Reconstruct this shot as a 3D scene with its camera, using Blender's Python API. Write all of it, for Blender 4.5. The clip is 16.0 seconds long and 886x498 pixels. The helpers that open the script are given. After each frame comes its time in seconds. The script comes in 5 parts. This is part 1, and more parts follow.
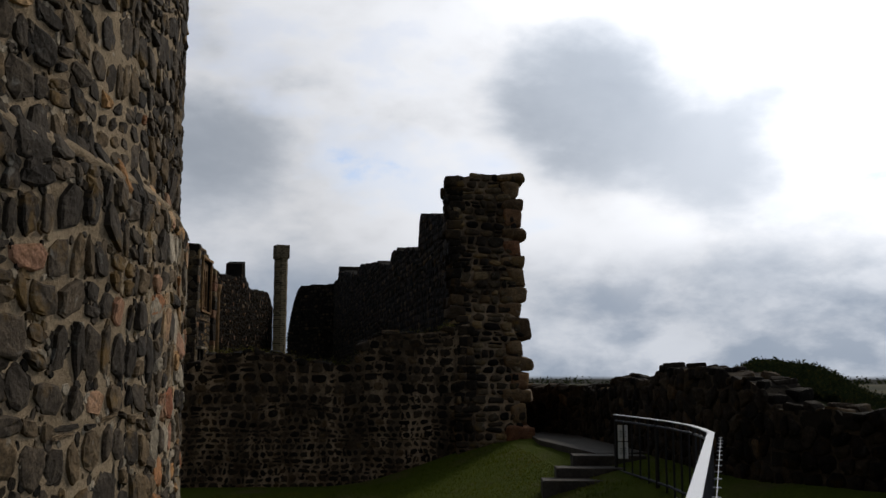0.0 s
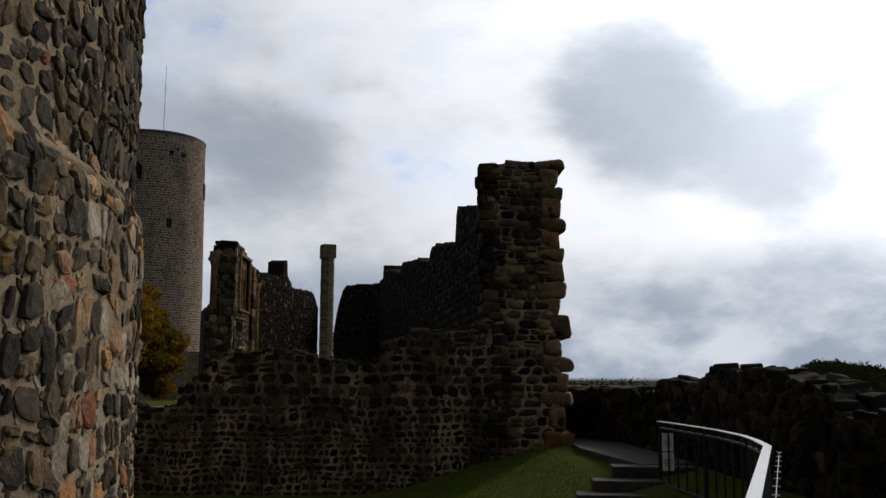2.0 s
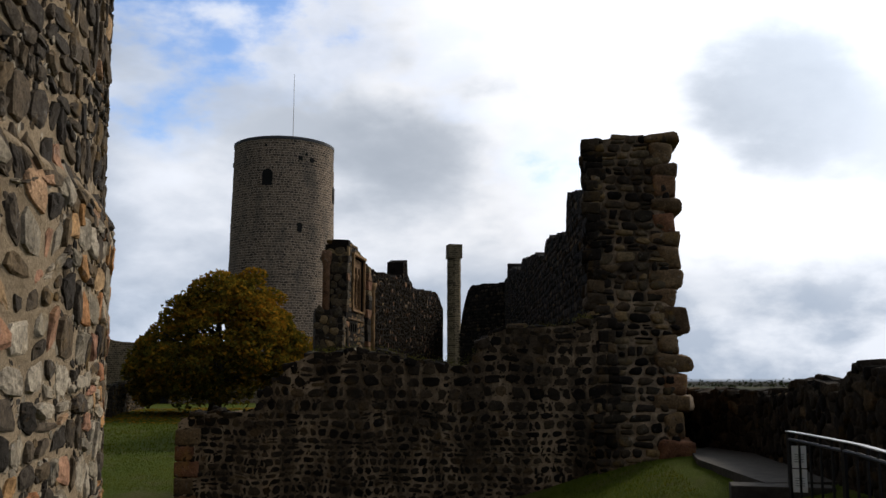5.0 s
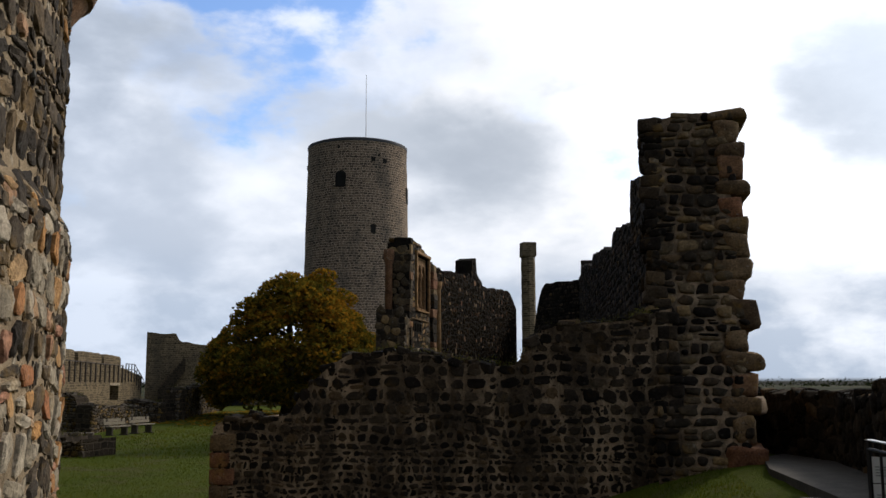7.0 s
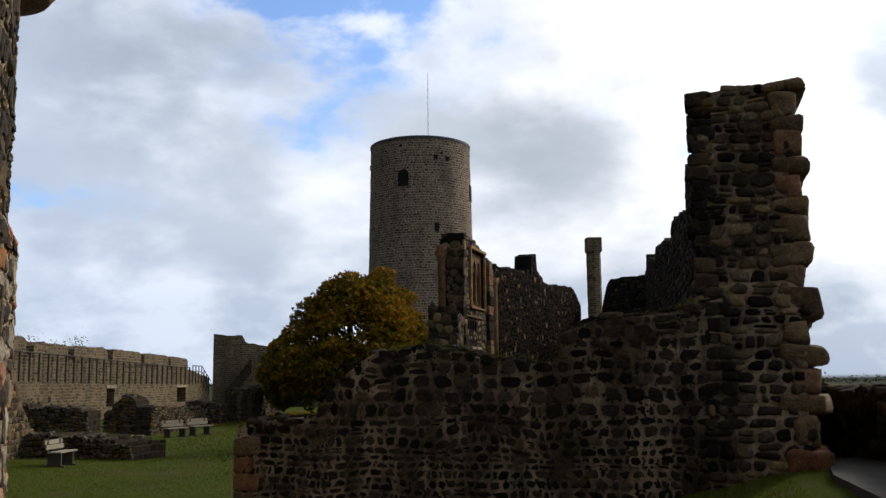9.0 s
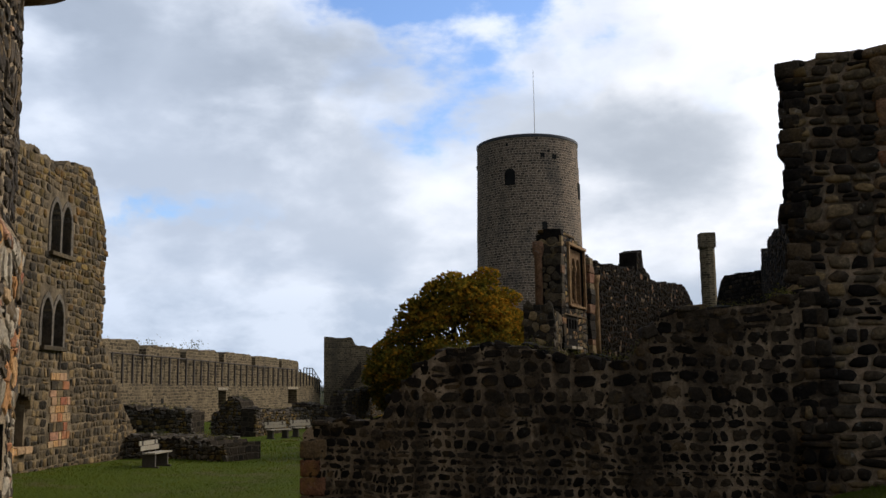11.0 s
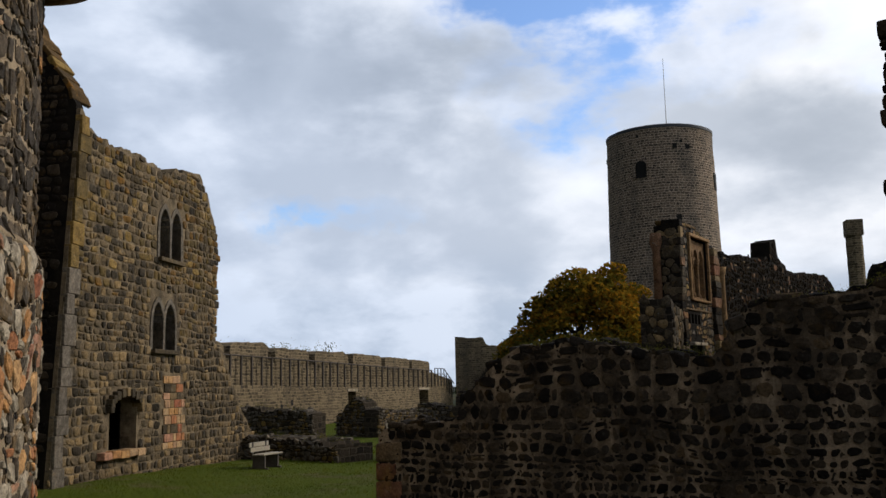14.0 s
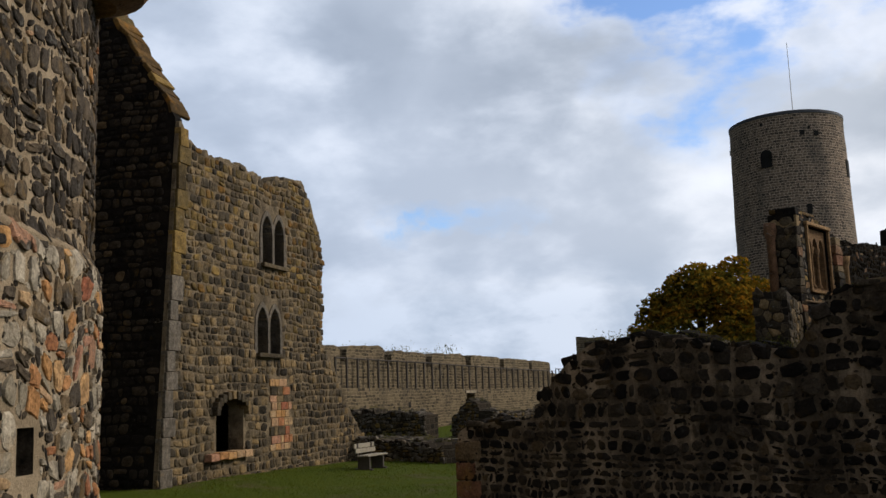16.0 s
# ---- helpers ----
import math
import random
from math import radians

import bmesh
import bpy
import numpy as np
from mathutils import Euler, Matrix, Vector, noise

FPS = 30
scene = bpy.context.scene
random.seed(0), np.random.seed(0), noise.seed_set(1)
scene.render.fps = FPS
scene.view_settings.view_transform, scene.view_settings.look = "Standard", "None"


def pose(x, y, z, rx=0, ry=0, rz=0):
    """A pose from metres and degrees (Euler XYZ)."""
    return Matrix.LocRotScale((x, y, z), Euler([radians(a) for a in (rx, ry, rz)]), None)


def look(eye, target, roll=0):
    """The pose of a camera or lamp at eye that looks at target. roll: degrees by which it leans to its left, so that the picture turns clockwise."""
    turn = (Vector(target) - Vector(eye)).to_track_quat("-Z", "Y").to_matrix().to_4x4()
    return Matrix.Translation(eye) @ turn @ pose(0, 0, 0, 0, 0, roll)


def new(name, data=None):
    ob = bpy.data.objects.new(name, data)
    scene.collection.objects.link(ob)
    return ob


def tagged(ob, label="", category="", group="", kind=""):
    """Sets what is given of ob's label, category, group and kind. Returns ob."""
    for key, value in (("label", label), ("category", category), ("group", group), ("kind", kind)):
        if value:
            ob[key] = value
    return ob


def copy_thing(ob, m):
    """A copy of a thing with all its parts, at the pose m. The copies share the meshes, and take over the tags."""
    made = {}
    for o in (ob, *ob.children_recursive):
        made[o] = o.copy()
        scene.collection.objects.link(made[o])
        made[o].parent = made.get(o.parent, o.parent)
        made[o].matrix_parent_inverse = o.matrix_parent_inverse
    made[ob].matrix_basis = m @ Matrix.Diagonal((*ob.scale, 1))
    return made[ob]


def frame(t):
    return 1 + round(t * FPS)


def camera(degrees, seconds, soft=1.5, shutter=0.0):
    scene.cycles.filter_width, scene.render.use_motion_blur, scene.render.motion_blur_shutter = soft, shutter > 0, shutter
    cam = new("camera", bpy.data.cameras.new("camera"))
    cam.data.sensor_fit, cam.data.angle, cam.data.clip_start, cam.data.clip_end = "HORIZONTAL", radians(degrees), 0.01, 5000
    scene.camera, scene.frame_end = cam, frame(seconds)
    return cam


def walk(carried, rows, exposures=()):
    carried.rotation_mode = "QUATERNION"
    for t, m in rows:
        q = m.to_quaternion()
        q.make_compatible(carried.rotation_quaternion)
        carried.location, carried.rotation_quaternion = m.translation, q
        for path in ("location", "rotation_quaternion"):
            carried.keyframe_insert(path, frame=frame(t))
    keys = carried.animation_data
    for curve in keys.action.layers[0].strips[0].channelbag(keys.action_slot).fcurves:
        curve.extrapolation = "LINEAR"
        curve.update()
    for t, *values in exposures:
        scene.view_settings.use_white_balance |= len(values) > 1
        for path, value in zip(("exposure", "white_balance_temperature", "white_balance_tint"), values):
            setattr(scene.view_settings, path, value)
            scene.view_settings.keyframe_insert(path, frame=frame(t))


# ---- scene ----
cam = camera(50.0, 16.0, soft=1.5)
PATH = [
    (0, (-0.027, -1.227, 1.706), (0.564, 0.664, 1.978), 0.1),
    (0.5, (0.201, -0.866, 1.703), (0.779, 1.03, 1.975), 0.5),
    (1, (0.46, -0.497, 1.709), (1.016, 1.405, 1.981), 0.4),
    (1.5, (0.692, -0.18, 1.733), (1.221, 1.729, 2.005), 0.2),
    (2, (0.911, 0.165, 1.718), (1.394, 2.087, 1.992), 0.3),
    (2.5, (1.117, 0.54, 1.713), (1.524, 2.479, 1.988), 0.2),
    (3, (1.362, 0.859, 1.723), (1.727, 2.806, 1.996), 0.1),
    (3.5, (1.576, 1.167, 1.735), (1.928, 3.117, 2.007), -0.1),
    (4, (1.799, 1.52, 1.738), (2.114, 3.476, 2.008), 0.1),
    (4.2, (1.883, 1.614, 1.724), (2.174, 3.574, 1.996), 0.1),
    (6.3, (2.796, 3.053, 1.712), (2.909, 5.03, 1.989), -0.1),
    (6.5, (2.863, 3.15, 1.736), (2.969, 5.128, 2.012), -0.2),
    (7, (3.076, 3.438, 1.731), (3.105, 5.419, 2.01), -0.2),
    (7.5, (3.242, 3.734, 1.72), (3.23, 5.714, 2.001), -0.2),
    (8, (3.401, 4.006, 1.713), (3.367, 5.986, 1.992), -0.3),
    (8.5, (3.604, 4.311, 1.717), (3.504, 6.289, 1.996), -0.4),
    (8.7, (3.686, 4.459, 1.719), (3.578, 6.437, 1.998), -0.5),
    (10.8, (4.503, 5.664, 1.692), (4.174, 7.616, 1.977), -0.9),
    (11, (4.55, 5.761, 1.671), (4.189, 7.707, 1.957), -0.8),
    (11.5, (4.782, 5.916, 1.717), (4.354, 7.849, 2.002), -1.0),
    (12, (4.941, 6.099, 1.686), (4.471, 8.022, 1.971), -0.8),
    (12.5, (5.036, 6.312, 1.667), (4.49, 8.214, 1.956), -1.1),
    (13, (5.181, 6.53, 1.683), (4.558, 8.408, 1.972), -1.3),
    (13.5, (5.31, 6.689, 1.655), (4.681, 8.565, 1.947), -1.1),
    (14, (5.491, 6.87, 1.652), (4.845, 8.741, 1.943), -1.3),
    (14.5, (5.664, 7.005, 1.643), (4.969, 8.857, 1.934), -1.6),
    (15, (5.834, 7.191, 1.617), (5.09, 9.024, 1.909), -1.5),
    (15.5, (6.039, 7.333, 1.588), (5.222, 9.135, 1.88), -1.8),
    (16, (6.237, 7.477, 1.557), (5.347, 9.242, 1.86), -2.0),
]
walk(cam, [(t, look(eye, target, roll)) for t, eye, target, roll in PATH],
     exposures=[(0, -0.6), (2, -0.5), (4, -0.26), (7, 0.05), (11, 0.07), (16, -0.03)])

# ---- sky and sun ----
SUN_AZ, SUN_EL = 52.0, 33.0      # degrees right of +y, degrees above the horizon
sun_dir = Vector((math.sin(radians(SUN_AZ)) * math.cos(radians(SUN_EL)),
                  math.cos(radians(SUN_AZ)) * math.cos(radians(SUN_EL)), math.sin(radians(SUN_EL))))

sun_data = bpy.data.lights.new("sun", "SUN")
sun_data.energy, sun_data.angle, sun_data.color = 2.1, radians(9), (1.0, 0.90, 0.76)
sun = new("sun", sun_data)
sun.matrix_world = look(sun_dir * 100, (0, 0, 0))


class Nodes:
    """Short way to write node trees."""

    def __init__(self, tree):
        self.tree = tree
        tree.nodes.clear()

    def add(self, kind, **inputs):
        node = self.tree.nodes.new(kind)
        for key, value in inputs.items():
            slot = node.inputs[int(key[1:])] if key[0] == "i" and key[1:].isdigit() else node.inputs[key.replace("_", " ")]
            if isinstance(value, bpy.types.NodeSocket):
                self.tree.links.new(value, slot)
            else:
                slot.default_value = value
        return node

    def math(self, op, a, b=0.0, c=0.0, clamp=False):
        n = self.add("ShaderNodeMath", i0=a, i1=b, i2=c)
        n.operation, n.use_clamp = op, clamp
        return n.outputs[0]

    def vmath(self, op, a, b=(0, 0, 0)):
        n = self.add("ShaderNodeVectorMath", i0=a, i1=b)
        n.operation = op
        return n.outputs["Value"] if op in ("DOT_PRODUCT", "LENGTH", "DISTANCE") else n.outputs[0]

    def ramp(self, fac, *stops, ease="LINEAR"):
        n = self.add("ShaderNodeValToRGB", Fac=fac)
        r = n.color_ramp
        r.interpolation = ease
        while len(r.elements) < len(stops):
            r.elements.new(0.5)
        for e, (pos, col) in zip(r.elements, stops):
            e.position = pos
            e.color = (*col, 1) if not isinstance(col, (int, float)) else (col, col, col, 1)
        return n.outputs[0]

    def noise(self, vec, scale, detail=4.0, rough=0.55, dist=0.0):
        return self.add("ShaderNodeTexNoise", Vector=vec, Scale=scale, Detail=detail, Roughness=rough, Distortion=dist).outputs[0]

    def mix(self, fac, a, b, blend="MIX"):
        n = self.add("ShaderNodeMix")
        n.data_type, n.blend_type = "RGBA", blend
        for slot, value in ((n.inputs[0], fac), (n.inputs[6], a), (n.inputs[7], b)):
            if isinstance(value, bpy.types.NodeSocket):
                self.tree.links.new(value, slot)
            else:
                slot.default_value = (*value, 1) if isinstance(value, tuple) and len(value) == 3 else value
        return n.outputs[2]

    def link(self, a, b):
        self.tree.links.new(a, b)


def build_world():
    world = bpy.data.worlds.new("sky")
    scene.world = world
    world.use_nodes = True
    n = Nodes(world.node_tree)
    d = n.add("ShaderNodeTexCoord").outputs["Generated"]
    d = n.vmath("NORMALIZE", d)
    sky = n.add("ShaderNodeTexSky")
    sky.sky_type, sky.sun_disc = "NISHITA", False
    sky.sun_elevation, sky.sun_rotation = radians(SUN_EL), radians(SUN_AZ)
    sky.air_density, sky.dust_density = 1.0, 0.6
    blue = n.mix(1.0, sky.outputs[0], (0.13, 0.15, 0.185), "MULTIPLY")
    sep = n.add("ShaderNodeSeparateXYZ", Vector=d)
    up = n.math("MAXIMUM", sep.outputs[2], 0.0)
    # broad clouds, flattened a little
    flat = n.vmath("MULTIPLY", d, (1.5, 1.5, 2.9))
    big = n.noise(n.vmath("ADD", flat, (3.1, 0.75, 0.2)), 1.75, 8.0, 0.52, 0.12)
    fine = n.noise(n.vmath("ADD", flat, (9.3, 4.0, 2.0)), 6.0, 7.0, 0.56, 0.1)
    dens = n.math("ADD", n.math("MULTIPLY", big, 0.78), n.math("MULTIPLY", fine, 0.22))
    low = n.ramp(up, (0.0, 1.0), (0.07, 0.9), (0.16, 0.0), ease="EASE")
    to_sun = n.vmath("DOT_PRODUCT", d, tuple(sun_dir))
    hole_dir = Vector((math.sin(radians(-9.5)) * 0.915, math.cos(radians(-9.5)) * 0.915, 0.40)).normalized()
    clear = n.ramp(n.vmath("DOT_PRODUCT", d, tuple(hole_dir)), (0.966, 0.0), (0.996, 1.0), ease="EASE")
    gap_dir = Vector((math.sin(radians(-24)) * 0.985, math.cos(radians(-24)) * 0.985, 0.185)).normalized()
    frayed = n.vmath("ADD", d, n.vmath("MULTIPLY", n.vmath("SUBTRACT", n.add("ShaderNodeTexNoise", Vector=d, Scale=11.0, Detail=6.0, Roughness=0.6).outputs["Color"], (0.5, 0.5, 0.5)), (0.16, 0.16, 0.10)))
    gap = n.vmath("LENGTH", n.vmath("MULTIPLY", n.vmath("SUBTRACT", frayed, tuple(gap_dir)), (1.0, 1.0, 3.2)))
    clear = n.math("ADD", clear, n.ramp(gap, (0.03, 1.7), (0.15, 0.0), ease="EASE"))
    # single cloud bodies: azimuth, height, width, weight
    drift = n.vmath("SCALE", n.vmath("SUBTRACT", n.add("ShaderNodeTexNoise", Vector=d, Scale=5.0, Detail=5.0, Roughness=0.55).outputs["Color"], (0.5, 0.5, 0.5)))
    drift.node.inputs["Scale"].default_value = 0.16
    bent = n.vmath("ADD", d, drift)
    mass = 0.0
    for az, el, wide, weight in ((-21, 18, 0.17, 1.0), (3, 14, 0.16, 0.7), (25, 16, 0.16, 0.9), (9, 21, 0.15, 0.75), (-32, 20, 0.13, 0.7)):
        c = Vector((math.sin(radians(az)) * math.cos(radians(el)), math.cos(radians(az)) * math.cos(radians(el)), math.sin(radians(el))))
        off = n.vmath("LENGTH", n.vmath("MULTIPLY", n.vmath("SUBTRACT", bent, tuple(c)), (1.0, 1.0, 1.45)))
        mass = n.math("MAXIMUM", mass, n.ramp(off, (wide * 0.25, weight), (wide, 0.0), ease="EASE"))
    mass = n.math("MULTIPLY", mass, n.ramp(n.noise(n.vmath("ADD", flat, (4.4, 2.0, 7.0)), 3.6, 7.0, 0.55, 0.2), (0.32, 0.25), (0.66, 1.0)))
    dens = n.math("MULTIPLY_ADD", mass, 0.10, dens)
    cover = n.math("ADD", n.math("SUBTRACT", n.math("ADD", dens, 0.10), n.math("MULTIPLY", clear, 0.115)), n.math("MULTIPLY", low, 0.3))
    mask = n.ramp(cover, (0.44, 0.0), (0.51, 0.85), (0.56, 1.0), ease="EASE")
    thick = n.ramp(n.math("MULTIPLY_ADD", n.noise(n.vmath("ADD", flat, (1.3, 6.0, 4.0)), 2.9, 7.0, 0.50, 0.12), 0.45, n.math("MULTIPLY", dens, 0.55)), (0.40, 1.0), (0.60, 0.0), ease="EASE")
    thick = n.math("SUBTRACT", thick, n.math("MULTIPLY", mass, 0.42))
    thick = n.ramp(n.math("MULTIPLY_ADD", thick, 0.5, 0.3), (0.0, 0.0), (0.8, 1.0), ease="EASE")
    # cloud light: bright towards the sun, grey away from it; unseen sky overhead and behind dimmed to darken the walls
    glow = n.ramp(n.math("MULTIPLY_ADD", to_sun, 0.5, 0.5), (0.0, 0.05), (0.30, 0.07), (0.46, 0.78), (0.62, 0.90), (0.85, 1.0), (0.92, 1.3), (0.98, 2.1))
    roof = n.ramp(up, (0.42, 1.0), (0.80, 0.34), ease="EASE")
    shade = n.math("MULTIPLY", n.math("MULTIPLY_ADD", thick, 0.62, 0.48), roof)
    tint = n.ramp(n.math("MULTIPLY_ADD", to_sun, 0.5, 0.5), (0.5, (0.84, 0.955, 1.15)), (0.85, (0.97, 0.99, 1.03)))
    tint = n.mix(1.0, tint, n.ramp(thick, (0.0, (0.90, 0.985, 1.10)), (0.8, (1.0, 1.0, 1.01))), "MULTIPLY")
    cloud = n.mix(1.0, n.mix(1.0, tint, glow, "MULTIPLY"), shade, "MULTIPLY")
    cloud = n.mix(n.math("MULTIPLY", n.math("MULTIPLY", low, n.ramp(fine, (0.38, 0.45), (0.58, 1.0))), 0.86), cloud, (0.36, 0.45, 0.59))
    col = n.mix(mask, blue, cloud)
    below = n.ramp(sep.outputs[2], (0.0, 0.0), (0.004, 1.0))
    col = n.mix(below, (0.05, 0.05, 0.045), col)
    bg = n.add("ShaderNodeBackground", Color=col, Strength=1.0)
    out = n.add("ShaderNodeOutputWorld")
    n.link(bg.outputs[0], out.inputs[0])


build_world()


# ---- materials ----
def material(name):
    m = bpy.data.materials.new(name)
    m.use_nodes = True
    return m, Nodes(m.node_tree)


def finish(n, colour, rough=0.9, height=None, bump=0.3, dist=0.02, metal=0.0, spec=0.3):
    bsdf = n.add("ShaderNodeBsdfPrincipled", Base_Color=colour, Roughness=rough, Metallic=metal)
    bsdf.inputs["Specular IOR Level"].default_value = spec
    if height is not None:
        b = n.add("ShaderNodeBump", Strength=bump, Distance=dist, Height=height)
        n.link(b.outputs[0], bsdf.inputs["Normal"])
    out = n.add("ShaderNodeOutputMaterial")
    n.link(bsdf.outputs[0], out.inputs[0])


def piece_random(n):
    a = n.add("ShaderNodeObjectInfo").outputs["Random"]
    b = n.add("ShaderNodeNewGeometry").outputs["Random Per Island"]
    return n.math("FRACT", n.math("ADD", a, n.math("MULTIPLY", b, 7.31)))


def stone_material(name, stops, lichen=0.25, lichen_col=(0.30, 0.17, 0.03), grain=1.0, bloom=0.35, spec=0.12):
    """Single stones: each its own tone, with grain, pits and lichen."""
    m, n = material(name)
    pos = n.add("ShaderNodeNewGeometry").outputs["Position"]
    rnd = piece_random(n)
    base = n.ramp(rnd, *stops)
    g = n.noise(pos, 28.0 * grain, 6.0, 0.7)
    blot = n.noise(pos, 5.0, 3.0, 0.6)
    col = n.mix(1.0, base, n.ramp(g, (0.28, 0.40), (0.72, 1.65)), "MULTIPLY")
    col = n.mix(1.0, col, n.ramp(blot, (0.3, 0.6), (0.7, 1.4)), "MULTIPLY")
    if lichen:
        spot = n.math("MULTIPLY", n.ramp(n.noise(pos, 2.3, 5.0, 0.65), (0.56, 0.0), (0.68, 1.0)), lichen)
        col = n.mix(spot, col, lichen_col)
        pale = n.math("MULTIPLY", n.ramp(n.noise(n.vmath("ADD", pos, (7, 3, 1)), 9.0, 4.0, 0.6), (0.62, 0.0), (0.7, 1.0)), bloom)
        col = n.mix(pale, col, (0.26, 0.25, 0.22))
    h = n.math("ADD", n.math("MULTIPLY", g, 0.5), n.noise(pos, 9.0, 5.0, 0.6))
    finish(n, col, 0.88, h, 0.9, 0.03, 0.0, spec)
    return m


def mortar_material(name, dark, light, lichen=0.0, patch=(0.3, 0.7), streak=0.0):
    m, n = material(name)
    pos = n.add("ShaderNodeNewGeometry").outputs["Position"]
    g = n.noise(pos, 45.0, 6.0, 0.75)
    blot = n.noise(pos, 1.7, 6.0, 0.68)
    col = n.mix(n.ramp(blot, (patch[0], 0.0), (patch[1], 1.0)), dark, light)
    col = n.mix(1.0, col, n.ramp(g, (0.3, 0.6), (0.7, 1.35)), "MULTIPLY")
    if lichen:
        col = n.mix(n.math("MULTIPLY", n.ramp(n.noise(pos, 1.6, 5.0, 0.65), (0.55, 0.0), (0.66, 1.0)), lichen), col, (0.10, 0.11, 0.03))
    if streak:
        run = n.noise(n.vmath("MULTIPLY", pos, (1.0, 1.0, 0.16)), 1.5, 5.0, 0.62)
        col = n.mix(n.math("MULTIPLY", n.ramp(run, (0.44, 0.0), (0.58, 1.0)), streak), col, (0.012, 0.010, 0.008))
    h = n.math("ADD", g, n.noise(pos, 12.0, 4.0, 0.6))
    finish(n, col, 0.95, h, 0.8, 0.03, 0.0, 0.06)
    return m


def masonry_material(name, w, h, stone_a, stone_b, joint, cyl=None, stain=(0.07, 0.065, 0.055), spec=0.10):
    """Small coursed rubble seen from afar: staggered stones of uneven size with recessed joints."""
    m, n = material(name)
    pos = n.add("ShaderNodeNewGeometry").outputs["Position"]
    sep = n.add("ShaderNodeSeparateXYZ", Vector=pos)
    if cyl:
        dx, dy = n.math("SUBTRACT", sep.outputs[0], cyl[0]), n.math("SUBTRACT", sep.outputs[1], cyl[1])
        u = n.math("MULTIPLY", n.math("ARCTAN2", dx, dy), cyl[2])
    else:
        u = n.math("ADD", n.math("MULTIPLY", sep.outputs[0], 0.9), n.math("MULTIPLY", sep.outputs[1], 1.0))
    # courses wander a little and the joints are ragged
    wob = n.math("MULTIPLY", n.math("SUBTRACT", n.noise(pos, 0.8, 3.0), 0.5), h * 1.2)
    rag = n.math("MULTIPLY", n.math("SUBTRACT", n.noise(pos, 5.0, 3.0, 0.6), 0.5), h * 0.55)
    rag2 = n.math("MULTIPLY", n.math("SUBTRACT", n.noise(n.vmath("ADD", pos, (9, 2, 5)), 4.0, 3.0, 0.6), 0.5), w * 0.75)
    uv = n.add("ShaderNodeCombineXYZ", X=n.math("ADD", u, rag2), Y=n.math("ADD", n.math("ADD", sep.outputs[2], wob), rag), Z=0.0).outputs[0]
    laid = n.add("ShaderNodeTexBrick", Vector=uv, Color1=(0, 0, 0, 1), Color2=(1, 1, 1, 1), Mortar=(0.5, 0.5, 0.5, 1), Scale=1.0,
                 Mortar_Size=h * 0.13, Mortar_Smooth=0.45, Brick_Width=w, Row_Height=h)
    laid.offset, laid.squash, laid.squash_frequency = 0.43, 0.7, 3
    rnd = n.add("ShaderNodeSeparateColor", Color=laid.outputs["Color"]).outputs[0]
    g = n.noise(pos, 14.0, 6.0, 0.7)
    stone = n.mix(rnd, stone_a, stone_b)
    body = n.math("SUBTRACT", 1.0, laid.outputs["Fac"])
    col = n.mix(body, joint, stone)
    col = n.mix(1.0, col, n.ramp(g, (0.3, 0.65), (0.7, 1.35)), "MULTIPLY")
    big = n.noise(n.vmath("MULTIPLY", pos, (1.0, 1.0, 0.35)), 0.55, 5.0, 0.65)
    col = n.mix(n.ramp(big, (0.5, 0.0), (0.72, 0.65)), col, stain)
    finish(n, col, 0.93, n.math("ADD", n.math("MULTIPLY", body, 1.0), n.math("MULTIPLY", g, 0.5)), 0.8, 0.05, 0.0, spec)
    return m


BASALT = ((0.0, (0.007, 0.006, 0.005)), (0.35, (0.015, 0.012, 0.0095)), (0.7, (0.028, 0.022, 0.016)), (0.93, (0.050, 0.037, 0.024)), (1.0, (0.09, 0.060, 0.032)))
M_tower_stone = stone_material("basalt boulders", ((0.0, (0.025, 0.020, 0.015)), (0.4, (0.050, 0.039, 0.028)), (0.75, (0.080, 0.060, 0.040)), (1.0, (0.13, 0.088, 0.046))), 0.5, (0.22, 0.125, 0.028))
M_warm_stone = stone_material("warm sandstone", ((0.0, (0.24, 0.085, 0.045)), (0.3, (0.36, 0.19, 0.070)), (0.6, (0.34, 0.225, 0.12)), (1.0, (0.29, 0.145, 0.09))), 0.15)
M_pale_stone = stone_material("pale sandstone", ((0.0, (0.20, 0.165, 0.115)), (1.0, (0.34, 0.285, 0.21))), 0.3)
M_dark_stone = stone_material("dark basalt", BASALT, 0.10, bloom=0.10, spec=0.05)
# dark basalt, blackened further to stand in for shade on the hall wall
M_black_stone = stone_material("shade-black basalt", ((0.0, (0.004, 0.0033, 0.0026)), (0.5, (0.009, 0.007, 0.0052)), (0.9, (0.018, 0.013, 0.009)), (1.0, (0.045, 0.025, 0.014))), 0.06, bloom=0.03, spec=0.0)
M_house_stone = stone_material("brown basalt", ((0.0, (0.019, 0.015, 0.010)), (0.35, (0.052, 0.040, 0.025)), (0.7, (0.102, 0.075, 0.043)), (1.0, (0.20, 0.134, 0.062))), 0.45, (0.17, 0.105, 0.03), 0.7)
M_quoin = stone_material("weathered sandstone", ((0.0, (0.070, 0.045, 0.025)), (0.5, (0.135, 0.090, 0.048)), (1.0, (0.15, 0.066, 0.035))), 0.3)
M_arcade = stone_material("ochre sandstone", ((0.0, (0.13, 0.072, 0.032)), (1.0, (0.25, 0.150, 0.066))), 0.2)
M_lichen_stone = stone_material("lichen coping", ((0.0, (0.046, 0.029, 0.011)), (1.0, (0.14, 0.076, 0.020))), 0.8, (0.24, 0.105, 0.014), bloom=0.08)
